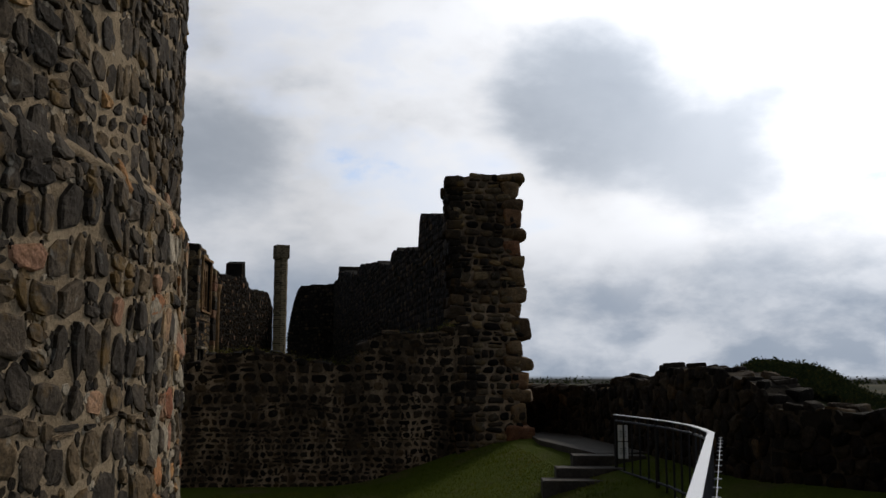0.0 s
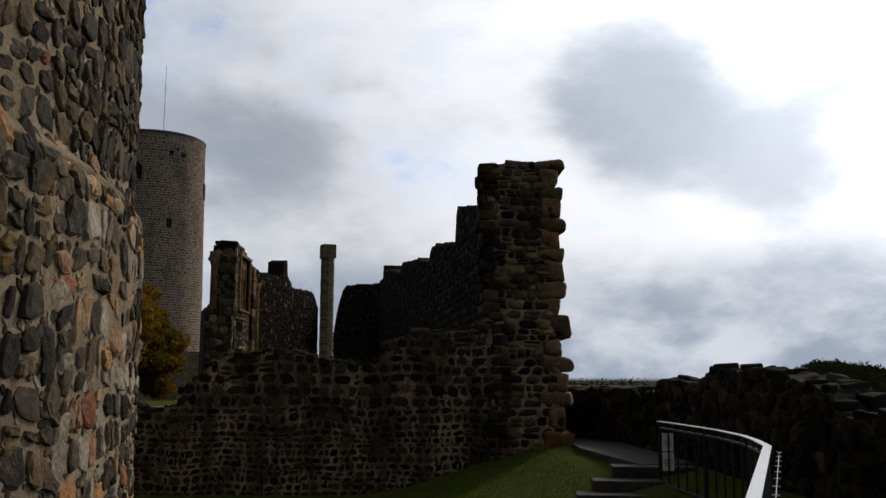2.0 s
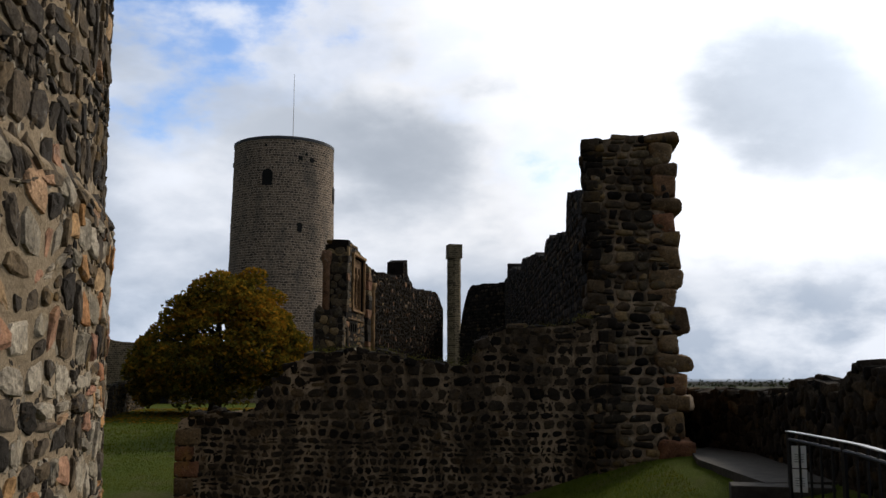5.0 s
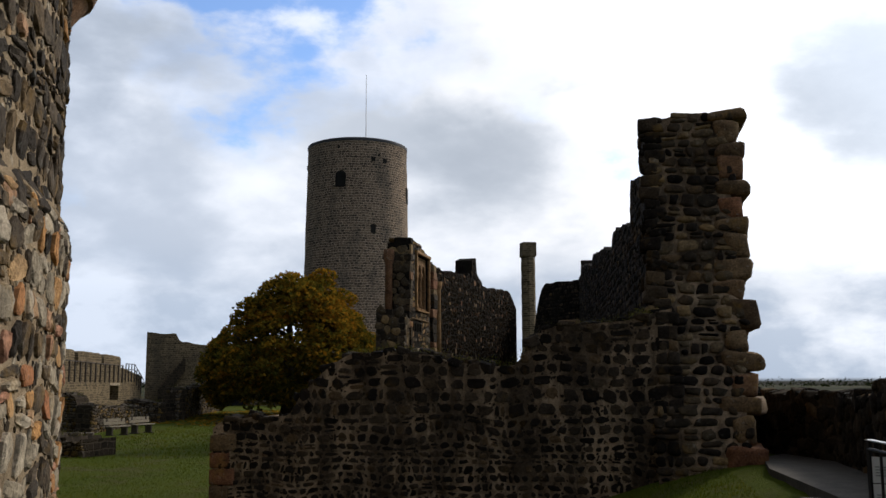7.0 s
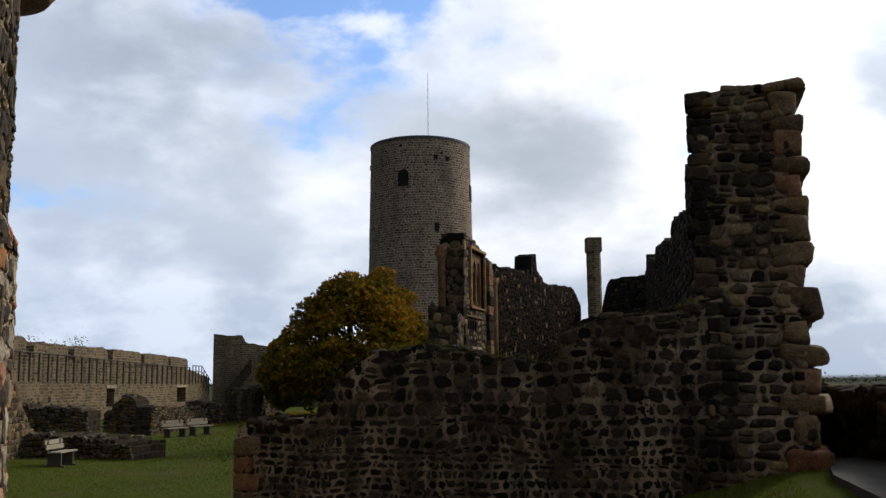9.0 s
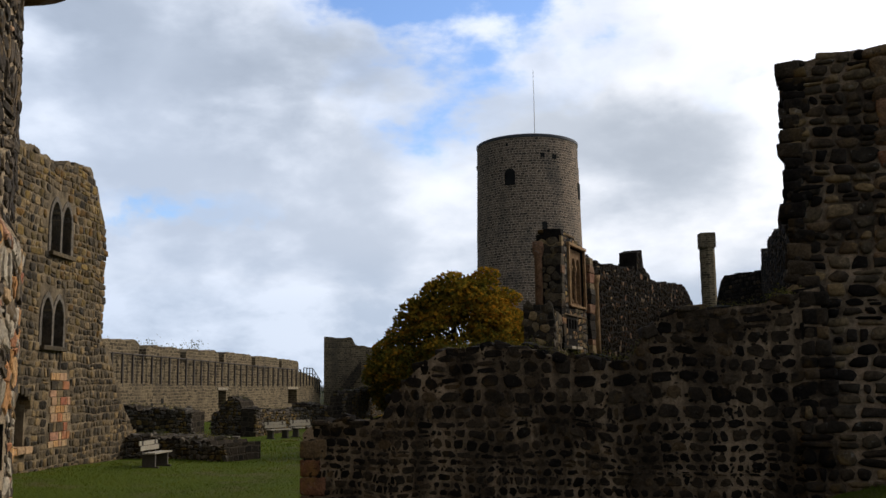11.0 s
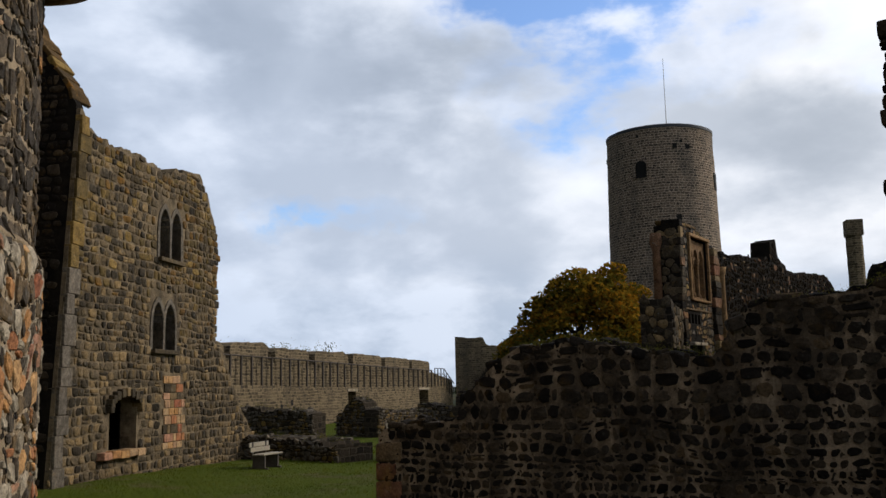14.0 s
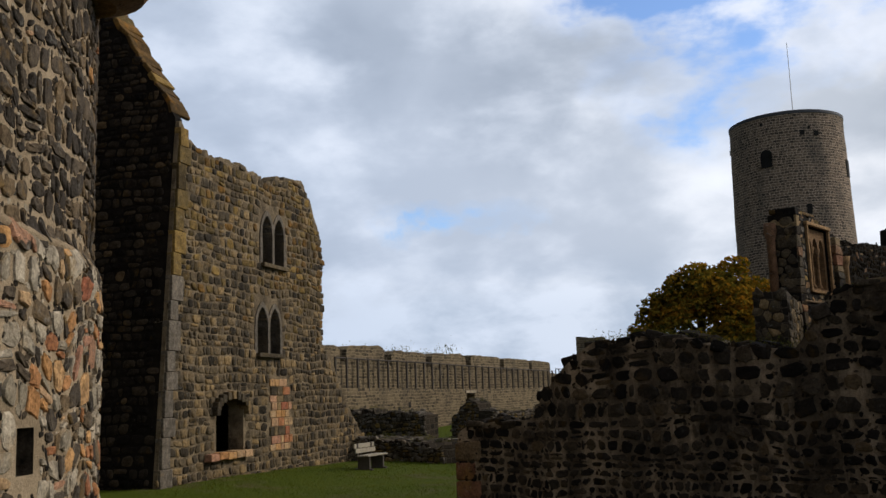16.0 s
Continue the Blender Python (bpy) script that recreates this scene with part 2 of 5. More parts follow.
M_ochre_stone = stone_material("ochre-stained basalt", ((0.0, (0.042, 0.030, 0.014)), (0.5, (0.098, 0.068, 0.026)), (1.0, (0.19, 0.122, 0.038))), 0.55, (0.20, 0.12, 0.025), 0.8)
M_dressed = stone_material("grey dressed stone", ((0.0, (0.085, 0.072, 0.057)), (1.0, (0.125, 0.104, 0.080))), 0.15, grain=0.6)
M_mortar = mortar_material("lime mortar", (0.20, 0.148, 0.092), (0.41, 0.315, 0.205))
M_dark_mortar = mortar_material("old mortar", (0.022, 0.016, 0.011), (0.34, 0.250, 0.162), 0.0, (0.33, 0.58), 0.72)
# mortar darkened to stand in for shade on the hall walls and house gable
M_shade_mortar = mortar_material("shade-dark mortar", (0.006, 0.005, 0.004), (0.022, 0.017, 0.012), 0.0, (0.40, 0.68), 0.7)
M_house_mortar = mortar_material("house mortar", (0.060, 0.046, 0.030), (0.23, 0.175, 0.11), 0.0, (0.34, 0.66))
M_far_tower = masonry_material("tower masonry", 0.50, 0.29, (0.060, 0.047, 0.036), (0.22, 0.160, 0.112), (0.42, 0.325, 0.24), (-5.65, 116.87, 6.2))
M_ring = masonry_material("ring wall masonry", 0.40, 0.19, (0.050, 0.039, 0.025), (0.18, 0.135, 0.080), (0.24, 0.185, 0.115), None, (0.06, 0.051, 0.039))
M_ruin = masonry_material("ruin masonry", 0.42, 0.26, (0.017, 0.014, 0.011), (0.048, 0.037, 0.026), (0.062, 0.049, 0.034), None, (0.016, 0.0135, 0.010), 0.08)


def plain(name, col, rough=0.8, var=0.25, scale=8.0, metal=0.0, bump=0.2):
    m, n = material(name)
    pos = n.add("ShaderNodeNewGeometry").outputs["Position"]
    g = n.noise(pos, scale, 5.0, 0.65)
    g2 = n.noise(pos, scale * 6, 3.0, 0.6)
    c = n.mix(1.0, col, n.ramp(g, (0.3, 1 - var), (0.7, 1 + var)), "MULTIPLY")
    c = n.mix(1.0, c, n.ramp(g2, (0.3, 1 - var * 0.6), (0.7, 1 + var * 0.6)), "MULTIPLY")
    finish(n, c, rough, n.math("ADD", g, g2), bump, 0.01, metal)
    return m


# near-black fill that paints the shade inside openings, holes and the gateway
M_shade_fill = plain("shade fill", (0.012, 0.011, 0.010), 1.0)
# near-black lining: the darkness of the house rooms put into the colour
M_room_shade = plain("room shade lining", (0.016, 0.014, 0.012), 1.0, 0.4, 3.0)
M_iron = plain("dark iron", (0.03, 0.03, 0.033), 0.5, 0.2, 20, 0.6)
M_rail = plain("bright steel cap", (0.50, 0.51, 0.53), 0.38, 0.08, 25, 0.75, 0.05)
M_path = plain("worn paving", (0.048, 0.042, 0.035), 0.85, 0.4, 3.0, 0, 0.6)
M_bench = plain("grey bench timber", (0.27, 0.235, 0.175), 0.7, 0.25, 12)
M_bench_dark = plain("dark bench stand", (0.06, 0.05, 0.04), 0.7, 0.25, 12)
M_hoard = plain("hoarding timber", (0.055, 0.043, 0.033), 0.8, 0.3, 6)
M_bark = plain("bark", (0.05, 0.04, 0.03), 0.95, 0.4, 5, 0, 0.8)
M_sign = plain("white sign", (0.75, 0.76, 0.76), 0.5, 0.04, 10, 0, 0.02)
M_print = plain("sign print", (0.05, 0.06, 0.08), 0.6, 0.1, 10, 0, 0.02)
M_roof = plain("lead roof", (0.05, 0.05, 0.055), 0.6, 0.2, 4)


def leaf_material(name, stops):
    m, n = material(name)
    pos = n.add("ShaderNodeNewGeometry").outputs["Position"]
    r = n.math("MULTIPLY_ADD", n.noise(pos, 0.45, 3.0, 0.6), 0.9, n.math("MULTIPLY_ADD", piece_random(n), 0.35, -0.12))
    col = n.ramp(r, *stops)
    diff = n.add("ShaderNodeBsdfDiffuse", Color=col)
    tr = n.add("ShaderNodeBsdfTranslucent", Color=col)
    mx = n.add("ShaderNodeMixShader", i0=0.35, i1=diff.outputs[0], i2=tr.outputs[0])
    out = n.add("ShaderNodeOutputMaterial")
    n.link(mx.outputs[0], out.inputs[0])
    return m


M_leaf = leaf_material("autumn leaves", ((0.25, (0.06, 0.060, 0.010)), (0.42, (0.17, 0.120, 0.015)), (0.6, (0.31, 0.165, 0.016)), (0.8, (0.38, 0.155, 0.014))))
# olive autumn leaves for lower, inner boughs, with shade put into the colour
M_leaf_olive_shade = leaf_material("shaded olive leaves", ((0.25, (0.045, 0.050, 0.010)), (0.5, (0.115, 0.095, 0.016)), (0.8, (0.22, 0.145, 0.018))))
M_wood_far = leaf_material("far woods", ((0.3, (0.010, 0.016, 0.009)), (0.6, (0.020, 0.027, 0.010)), (0.85, (0.06, 0.045, 0.012))))
M_grass = leaf_material("grass blades", ((0.25, (0.036, 0.062, 0.006)), (0.55, (0.095, 0.118, 0.011)), (0.85, (0.19, 0.16, 0.03))))
M_weed = leaf_material("wall weeds", ((0.3, (0.06, 0.075, 0.015)), (0.8, (0.16, 0.13, 0.03))))


def ground_material():
    m, n = material("grass ground")
    pos = n.add("ShaderNodeNewGeometry").outputs["Position"]
    g = n.noise(pos, 22.0, 6.0, 0.75)
    patch = n.noise(pos, 0.55, 5.0, 0.65)
    far = n.noise(n.vmath("MULTIPLY", pos, (0.004, 0.004, 0.0)), 1.0, 3.0, 0.5)
    grass = n.ramp(g, (0.25, (0.022, 0.036, 0.004)), (0.55, (0.068, 0.090, 0.009)), (0.8, (0.13, 0.132, 0.018)))
    worn = n.mix(n.ramp(g, (0.3, 0.0), (0.7, 1.0)), (0.07, 0.055, 0.025), (0.12, 0.10, 0.05))
    col = n.mix(n.ramp(patch, (0.52, 0.0), (0.68, 0.7)), grass, worn)
    fields = n.ramp(far, (0.35, (0.022, 0.026, 0.010)), (0.5, (0.05, 0.044, 0.018)), (0.6, (0.03, 0.042, 0.012)), (0.75, (0.05, 0.042, 0.024)), ease="CONSTANT")
    dist = n.vmath("LENGTH", pos)
    col = n.mix(n.ramp(n.math("DIVIDE", dist, 400.0), (0.4, 0.0), (0.6, 1.0)), col, fields)
    finish(n, col, 0.95, g, 0.9, 0.06, 0.0, 0.05)
    return m


M_ground = ground_material()


# ---- building tools ----
def part(name, bm, mat, parent=None, label="", smooth=False):
    me = bpy.data.meshes.new(name)
    bm.to_mesh(me)
    bm.free()
    me.materials.append(mat)
    if smooth:
        me.polygons.foreach_set("use_smooth", [True] * len(me.polygons))
    ob = new(name, me)
    ob.parent = parent
    if label:
        tagged(ob, label)
    return ob


def raw(name, verts, faces, mat, parent=None, smooth=False, label=""):
    me = bpy.data.meshes.new(name)
    me.from_pydata(verts, [], faces)
    me.materials.append(mat)
    if smooth:
        me.polygons.foreach_set("use_smooth", [True] * len(me.polygons))
    ob = new(name, me)
    ob.parent = parent
    if label:
        tagged(ob, label)
    return ob


def block(bm, cx, cy, cz, sx, sy, sz, turn=0.0, bevel=0.0, rough=0.0, tilt=0.0):
    """A block centred at the place, bevelled and slightly uneven."""
    m = pose(cx, cy, cz, 0, tilt, turn)
    got = bmesh.ops.create_cube(bm, size=1.0, matrix=m @ Matrix.Diagonal((sx, sy, sz, 1)))
    vs = got["verts"]
    if bevel:
        es = list({e for v in vs for e in v.link_edges})
        vs = bmesh.ops.bevel(bm, geom=es, offset=bevel, segments=2, affect="EDGES", profile=0.6)["verts"]
    if rough:
        for v in vs:
            v.co += noise.noise_vector(v.co * 2.3) * rough
    return vs


def tube(bm, pts, radii, sides=6):
    rings = []
    for i, p in enumerate(pts):
        a, b = Vector(pts[max(i - 1, 0)]), Vector(pts[min(i + 1, len(pts) - 1)])
        q = (b - a).to_track_quat("Z", "Y")
        rings.append([bm.verts.new(Vector(p) + q @ Vector((math.cos(k * math.tau / sides), math.sin(k * math.tau / sides), 0)) * radii[i]) for k in range(sides)])
    for r0, r1 in zip(rings, rings[1:]):
        for k in range(sides):
            bm.faces.new((r0[k], r0[(k + 1) % sides], r1[(k + 1) % sides], r1[k]))
    bm.faces.new(rings[0][::-1])
    bm.faces.new(rings[-1])


def interp(x, table):
    return float(np.interp(x, [a for a, _ in table], [b for _, b in table]))


def column_wall(name, origin, way, thick, s0, s1, spans, mat, parent=None, step=0.2, lean=0.0, z_lean=0.0, marks=()):
    """A wall along a line, built of columns. way: unit direction; its front lies to the right of way. spans(s) gives the solid (z0, z1) pieces at s.
    lean: metres the front goes back for each metre of height above z_lean. marks: places where a column must end."""
    o, d = Vector((*origin, 0)), Vector((way[0], way[1], 0)).normalized()
    back = Vector((-d.y, d.x, 0))
    cuts = set(np.round(np.linspace(s0, s1, max(2, int((s1 - s0) / step) + 1)), 4)) | {m for m in marks if s0 < m < s1}
    cuts = sorted(cuts)
    cols = []
    for a, b in zip(cuts, cuts[1:]):
        left, right = [q[1] for q in spans(a + 1e-4)] + [None] * 9, [q[1] for q in spans(b - 1e-4)] + [None] * 9
        col = []
        for (z0, z1), za, zb in zip(spans((a + b) / 2), left, right):
            col.append((round(z0, 3), round(z1 if za is None or abs(za - z1) > 1.2 else za, 3), round(z1 if zb is None or abs(zb - z1) > 1.2 else zb, 3)))
        cols.append((a, b, col))
    verts, faces, known = [], [], {}

    def corner(s, z, deep):
        key = (round(s, 4), round(z, 3), deep)
        if key not in known:
            known[key] = len(verts)
            verts.append(o + d * s + back * (thick if deep else lean * (z - z_lean)) + Vector((0, 0, z)))
        return known[key]

    def joined(p, q):
        return p is not None and q is not None and len(p[2]) == len(q[2]) and all(m[0] == n[0] and abs(m[2] - n[1]) < 0.004 for m, n in zip(p[2], q[2]))
    for i, (a, b, col) in enumerate(cols):
        before, after = (cols[i - 1] if i else None), (cols[i + 1] if i + 1 < len(cols) else None)
        for z0, za, zb in col:
            f = [corner(a, z0, 0), corner(b, z0, 0), corner(b, zb, 0), corner(a, za, 0)]
            k = [corner(a, z0, 1), corner(b, z0, 1), corner(b, zb, 1), corner(a, za, 1)]
            faces += [tuple(f), tuple(k[::-1]), (f[3], f[2], k[2], k[3]), (f[0], k[0], k[1], f[1])]
            if not joined(before, cols[i]):
                faces.append((f[0], f[3], k[3], k[0]))
            if not joined(cols[i], after):
                faces.append((f[1], k[1], k[2], f[2]))
    return raw(name, verts, faces, mat, parent)


def clip(poly, px, py, nx, ny):
    out = []
    k = len(poly)
    for i in range(k):
        a, b = poly[i], poly[(i + 1) % k]
        da, db = (a[0] - px) * nx + (a[1] - py) * ny, (b[0] - px) * nx + (b[1] - py) * ny
        if da <= 0:
            out.append(a)
        if (da < 0 < db) or (db < 0 < da):
            t = da / (da - db)
            out.append((a[0] + (b[0] - a[0]) * t, a[1] + (b[1] - a[1]) * t))
    return out


def rubble_cells(u0, u1, v0, v1, w, h, seed, drop=0.1, extra=0.18, jit=0.30):
    """Outlines of irregular stones that fill a rectangle: cells round the middles of staggered, uneven courses."""
    rng = random.Random(seed)
    seeds = {}
    rows, cols = int((v1 - v0) / h) + 2, int((u1 - u0) / w) + 2
    for j in range(-1, rows):
        for i in range(-1, cols):
            if rng.random() < drop:
                continue
            u = u0 + (i + 0.5 * (j % 2) + rng.uniform(-jit, jit)) * w
            v = v0 + (j + 0.5 + rng.uniform(-jit, jit) * 0.9) * h
            seeds.setdefault((i, j), []).append((u, v))
            if rng.random() < extra:
                seeds[(i, j)].append((u + rng.uniform(0.4, 0.6) * w, v + rng.uniform(-0.5, 0.5) * h))
    cells = []
    for (i, j), own in seeds.items():
        near = [p for a in range(-2, 3) for b in range(-2, 3) for p in seeds.get((i + a, j + b), ())]
        for (u, v) in own:
            poly = [(u - w * 1.1, v - h * 1.1), (u + w * 1.1, v - h * 1.1), (u + w * 1.1, v + h * 1.1), (u - w * 1.1, v + h * 1.1)]
            for (a, b) in near:
                if (a, b) != (u, v):
                    poly = clip(poly, (u + a) / 2, (v + b) / 2, a - u, b - v)
                    if len(poly) < 3:
                        break
            if len(poly) >= 3:
                cells.append(poly)
    rng.shuffle(cells)
    return cells


def coursed_cells(u0, u1, v0, v1, w, h, seed, split=0.14, wave=0.35, box=(0.45, 0.8), grow=None, loose=(0.86, 1.04)):
    """Outlines of rounded stones laid in wavy, uneven courses; grow(v) scales the stones by height."""
    rng = random.Random(seed)
    lines, v = [], v0 - h
    while v < v1 + h:
        lines.append(v)
        v += h * rng.uniform(0.78, 1.30) * (grow(v) if grow else 1.0)

    def line(j, u):
        return lines[j] + h * wave * (noise.noise(Vector((u / w * 0.23, j * 0.37, seed))) * 1.6 + noise.noise(Vector((u / w * 0.9, j * 3.1, seed + 5))) * 0.45)

    def outline(a, b, c, e):
        p, k = rng.uniform(*box), rng.choice((8, 9, 10))
        turn, pts = rng.uniform(0, 0.7), []
        for i in range(k):
            t = turn + i * math.tau / k
            x = math.copysign(abs(math.cos(t)) ** p, math.cos(t)) * rng.uniform(*loose)
            y = math.copysign(abs(math.sin(t)) ** p, math.sin(t)) * rng.uniform(*loose)
            x, y = (x + 1) / 2, (y + 1) / 2
            lo = (a[0] + (b[0] - a[0]) * x, a[1] + (b[1] - a[1]) * x)
            hi = (e[0] + (c[0] - e[0]) * x, e[1] + (c[1] - e[1]) * x)
            pts.append((lo[0] + (hi[0] - lo[0]) * y, lo[1] + (hi[1] - lo[1]) * y))
        return pts
    cells = []
    for j in range(len(lines) - 1):
        size = grow(lines[j]) if grow else 1.0
        u, lean = u0 - rng.uniform(0, w), 0.0
        while u < u1:
            b = u + w * size * rng.choice((0.45, 0.65, 0.8, 0.9, 1.0, 1.1, 1.25, 1.5)) * rng.uniform(0.9, 1.1)
            nxt = rng.uniform(-0.14, 0.14) * w
            q = [(u - lean, line(j, u)), (b - nxt, line(j, b)), (b + nxt, line(j + 1, b)), (u + lean, line(j + 1, u))]
            if rng.random() < split and b - u > 0.6 * w:
                m = rng.uniform(0.38, 0.62)
                l = (q[0][0] + (q[3][0] - q[0][0]) * m, q[0][1] + (q[3][1] - q[0][1]) * m)
                r = (q[1][0] + (q[2][0] - q[1][0]) * m, q[1][1] + (q[2][1] - q[1][1]) * m)
                cells += [outline(q[0], q[1], r, l), outline(l, r, q[2], q[3])]
            else:
                cells.append(outline(*q))
            u, lean = b, nxt
    rng.shuffle(cells)
    return cells


def stone_mesh(poly, surf, gap, bulge, rng, sink=0.02, soft=True):
    """One rounded stone over its outline on a surface; surf(u, v) gives place and outward normal."""
    cu, cv = sum(p[0] for p in poly) / len(poly), sum(p[1] for p in poly) / len(poly)
    gap *= rng.choice((0.35, 0.6, 0.8, 1.0, 1.3, 1.9))
    round_by = rng.choice((0.10, 0.16, 0.22, 0.30))
    pts = []
    for (u, v) in poly:
        r = math.hypot(u - cu, v - cv) or 1e-6
        k = max(0.15, 1 - gap / r)
        pts.append((cu + (u - cu) * k, cv + (v - cv) * k))
    if soft:
        cut = []
        n = len(pts)
        for i in range(n):
            a, b = pts[i], pts[(i + 1) % n]
            e = round_by * rng.uniform(0.7, 1.3)
            cut += [(a[0] * (1 - e) + b[0] * e, a[1] * (1 - e) + b[1] * e), (a[0] * e + b[0] * (1 - e), a[1] * e + b[1] * (1 - e))]
        wob = gap * 0.45
        pts = [(u + rng.uniform(-wob, wob), v + rng.uniform(-wob, wob)) for u, v in cut]
    n = len(pts)
    tilt_u, tilt_v = rng.uniform(-0.15, 0.15), rng.uniform(-0.15, 0.15)
    b = bulge * rng.uniform(0.6, 1.4)
    inner = rng.uniform(0.70, 0.84)
    verts = []
    for scale, depth in ((1.0, -sink), (0.96, b * 0.6), (inner, b)):
        for (u, v) in pts:
            x, y = cu + (u - cu) * scale, cv + (v - cv) * scale
            p, nn = surf(x, y)
            dd = depth + ((x - cu) * tilt_u + (y - cv) * tilt_v if depth > 0 else 0) + (rng.uniform(-0.35, 0.35) * b if depth > 0 else 0)
            verts.append(p + nn * dd)
    p, nn = surf(cu, cv)
    verts.append(p + nn * b * 1.1)
    faces = []
    for ring in (0, n):
        for i in range(n):
            k = (i + 1) % n
            faces.append((ring + i, ring + k, ring + n + k, ring + n + i))
    for i in range(n):
        faces.append((2 * n + i, 2 * n + (i + 1) % n, 3 * n))
    return verts, faces, (cu, cv)


def chip(rest, surf, inside, rng, u0, u1, v0, v1, count, size, mats):
    """Small wedging stones pressed into the mortar between the large ones."""
    for _ in range(count):
        u, v, r = rng.uniform(u0, u1), rng.uniform(v0, v1), size * rng.uniform(0.5, 1.5)
        if not inside(u, v):
            continue
        k = rng.randint(5, 7)
        turn, flat = rng.uniform(0, 6.3), rng.uniform(0.45, 0.9)
        ring = [(math.cos(i * math.tau / k) * r * rng.uniform(0.8, 1.15), math.sin(i * math.tau / k) * r * flat * rng.uniform(0.8, 1.15)) for i in range(k)]
        ring = [(u + x * math.cos(turn) - y * math.sin(turn), v + x * math.sin(turn) + y * math.cos(turn)) for x, y in ring]
        vs, fs = rest.setdefault(rng.choice(mats).name, ([], []))
        i = len(vs)
        for scale, depth in ((1.0, -0.01), (0.75, 0.006)):
            for x, y in ring:
                p, nn = surf(u + (x - u) * scale, v + (y - v) * scale)
                vs.append(p + nn * (depth + (rng.uniform(-0.002, 0.003) if depth > 0 else 0)))
        for j in range(k):
            m = (j + 1) % k
            fs.append((i + j, i + m, i + k + m, i + k + j))
        fs.append(tuple(range(i + k, i + 2 * k)))


def lay_stones(parent, cells, surf, inside, gap, bulge, mat, seed, near=None, count=0, name="stone", soft=True, choose=None, chips=None, round_off=True):
    """Lays stones on a surface. The first `count` stones for which near(u, v) holds are pieces of their own; the rest are joined by material."""
    rng = random.Random(seed)
    rest = {}
    made = 0
    for poly in cells:
        good = sum(1 for u, v in poly if inside(u, v))
        if good < len(poly) * 0.7 or not inside(sum(p[0] for p in poly) / len(poly), sum(p[1] for p in poly) / len(poly)):
            continue
        verts, faces, (cu, cv) = stone_mesh(poly, surf, gap, bulge, rng, soft=soft)
        m = choose(cu, cv, rng) if choose else mat
        if made < count and (near is None or near(cu, cv)):
            raw(name, verts, faces, m, parent, smooth=round_off)
            made += 1
        else:
            vs, fs = rest.setdefault(m.name, ([], []))
            i = len(vs)
            vs += verts
            fs += [tuple(k + i for k in f) for f in faces]
    if chips:
        chip(rest, surf, inside, rng, *chips)
    for key, (vs, fs) in rest.items():
        ob = raw(name + "_facing", vs, fs, bpy.data.materials[key], parent, smooth=round_off)
        tagged(ob, kind="stuff")


# ---- ground ----
def smooth(a, b, x):
    t = min(max((x - a) / (b - a), 0.0), 1.0)
    return t * t * (3 - 2 * t)


def ground_z(x, y):
    rise = smooth(4.0, 9.0, x) * (1 - smooth(24, 30, y))
    z = -0.78 + 1.12 * rise
    z += 0.25 * smooth(-6, -12, x) * (1 - smooth(28, 40, y))
    z += 0.35 * smooth(50, 75, y)
    z += 0.04 * noise.noise(Vector((x * 0.5, y * 0.5, 0))) + 0.015 * noise.noise(Vector((x * 2.1, y * 2.1, 3)))
    rho = math.hypot((x + 6) / 24, (y - 55) / 85)
    out = max(0.0, rho - 1.0) * 40
    far = smooth(0, 300, out)
    z += -62 * far
    dist = math.hypot(x, y)
    az = math.degrees(math.atan2(x, y))
    hills = smooth(900, 4000, dist)
    z += hills * (52 + 18 * noise.noise(Vector((x * 0.0007, y * 0.0007, 1.3))))
    wood = (1 + 0.25 * noise.noise(Vector((az * 0.35, 3.0, 0)))) * math.exp(-((az - 36.8) / 5.6) ** 2) * smooth(600, 1250, dist) * (1 - smooth(1350, 2600, dist))
    z += wood * 72 + smooth(41, 60, az) * smooth(500, 1500, dist) * (1 - smooth(1800, 3600, dist)) * 60
    return z


def build_ground():
    rings = [0.0]
    r = 1.2
    while r < 4600:
        rings.append(r)
        r += 0.8 if r < 30 else (1.6 if r < 70 else (4 if r < 140 else r * 0.045))
    verts, faces = [(2.0, 12.0, ground_z(2, 12))], []
    n = 220
    for r in rings[1:]:
        for k in range(n):
            a = math.tau * k / n
            x, y = 2 + r * math.sin(a), 12 + r * math.cos(a)
            verts.append((x, y, ground_z(x, y)))
    for k in range(n):
        faces.append((0, 1 + (k + 1) % n, 1 + k))
    for j in range(len(rings) - 2):
        for k in range(n):
            a, b = 1 + j * n + k, 1 + j * n + (k + 1) % n
            faces.append((a, b, b + n, a + n))
    ob = raw("ground", verts, faces, M_ground, smooth=True)
    tagged(ob, "short green grass with worn earthy patches, sloping away to fields", "ground", kind="structure")
    return ob


ground = build_ground()


def line_surf(origin, way, lean=0.0, z_lean=0.0):
    o, d = Vector((*origin, 0)), Vector((way[0], way[1], 0)).normalized()
    back = Vector((-d.y, d.x, 0))
    nn = (-back + Vector((0, 0, lean))).normalized()
    return lambda s, z: (o + d * s + back * (lean * (z - z_lean)) + Vector((0, 0, z)), nn)


def ragged(table, amp, seed, step=0.3):
    """A top line with broken stones: the table plus stepped unevenness."""
    def top(s):
        k = math.floor(s / step)
        return interp(s, table) + amp * noise.noise(Vector((k * 7.7, seed, 0.3))) + amp * 0.4 * noise.noise(Vector((s * 6.0, seed, 5)))
    return top


# ---- near round tower ----
TC, TR = Vector((-9.383, 8.819, 0)), 9.64


def tower_radius(z):
    return TR + (0.10 * smooth(3.25, 3.0, z)) + 0.03 * smooth(1.0, -0.5, z)


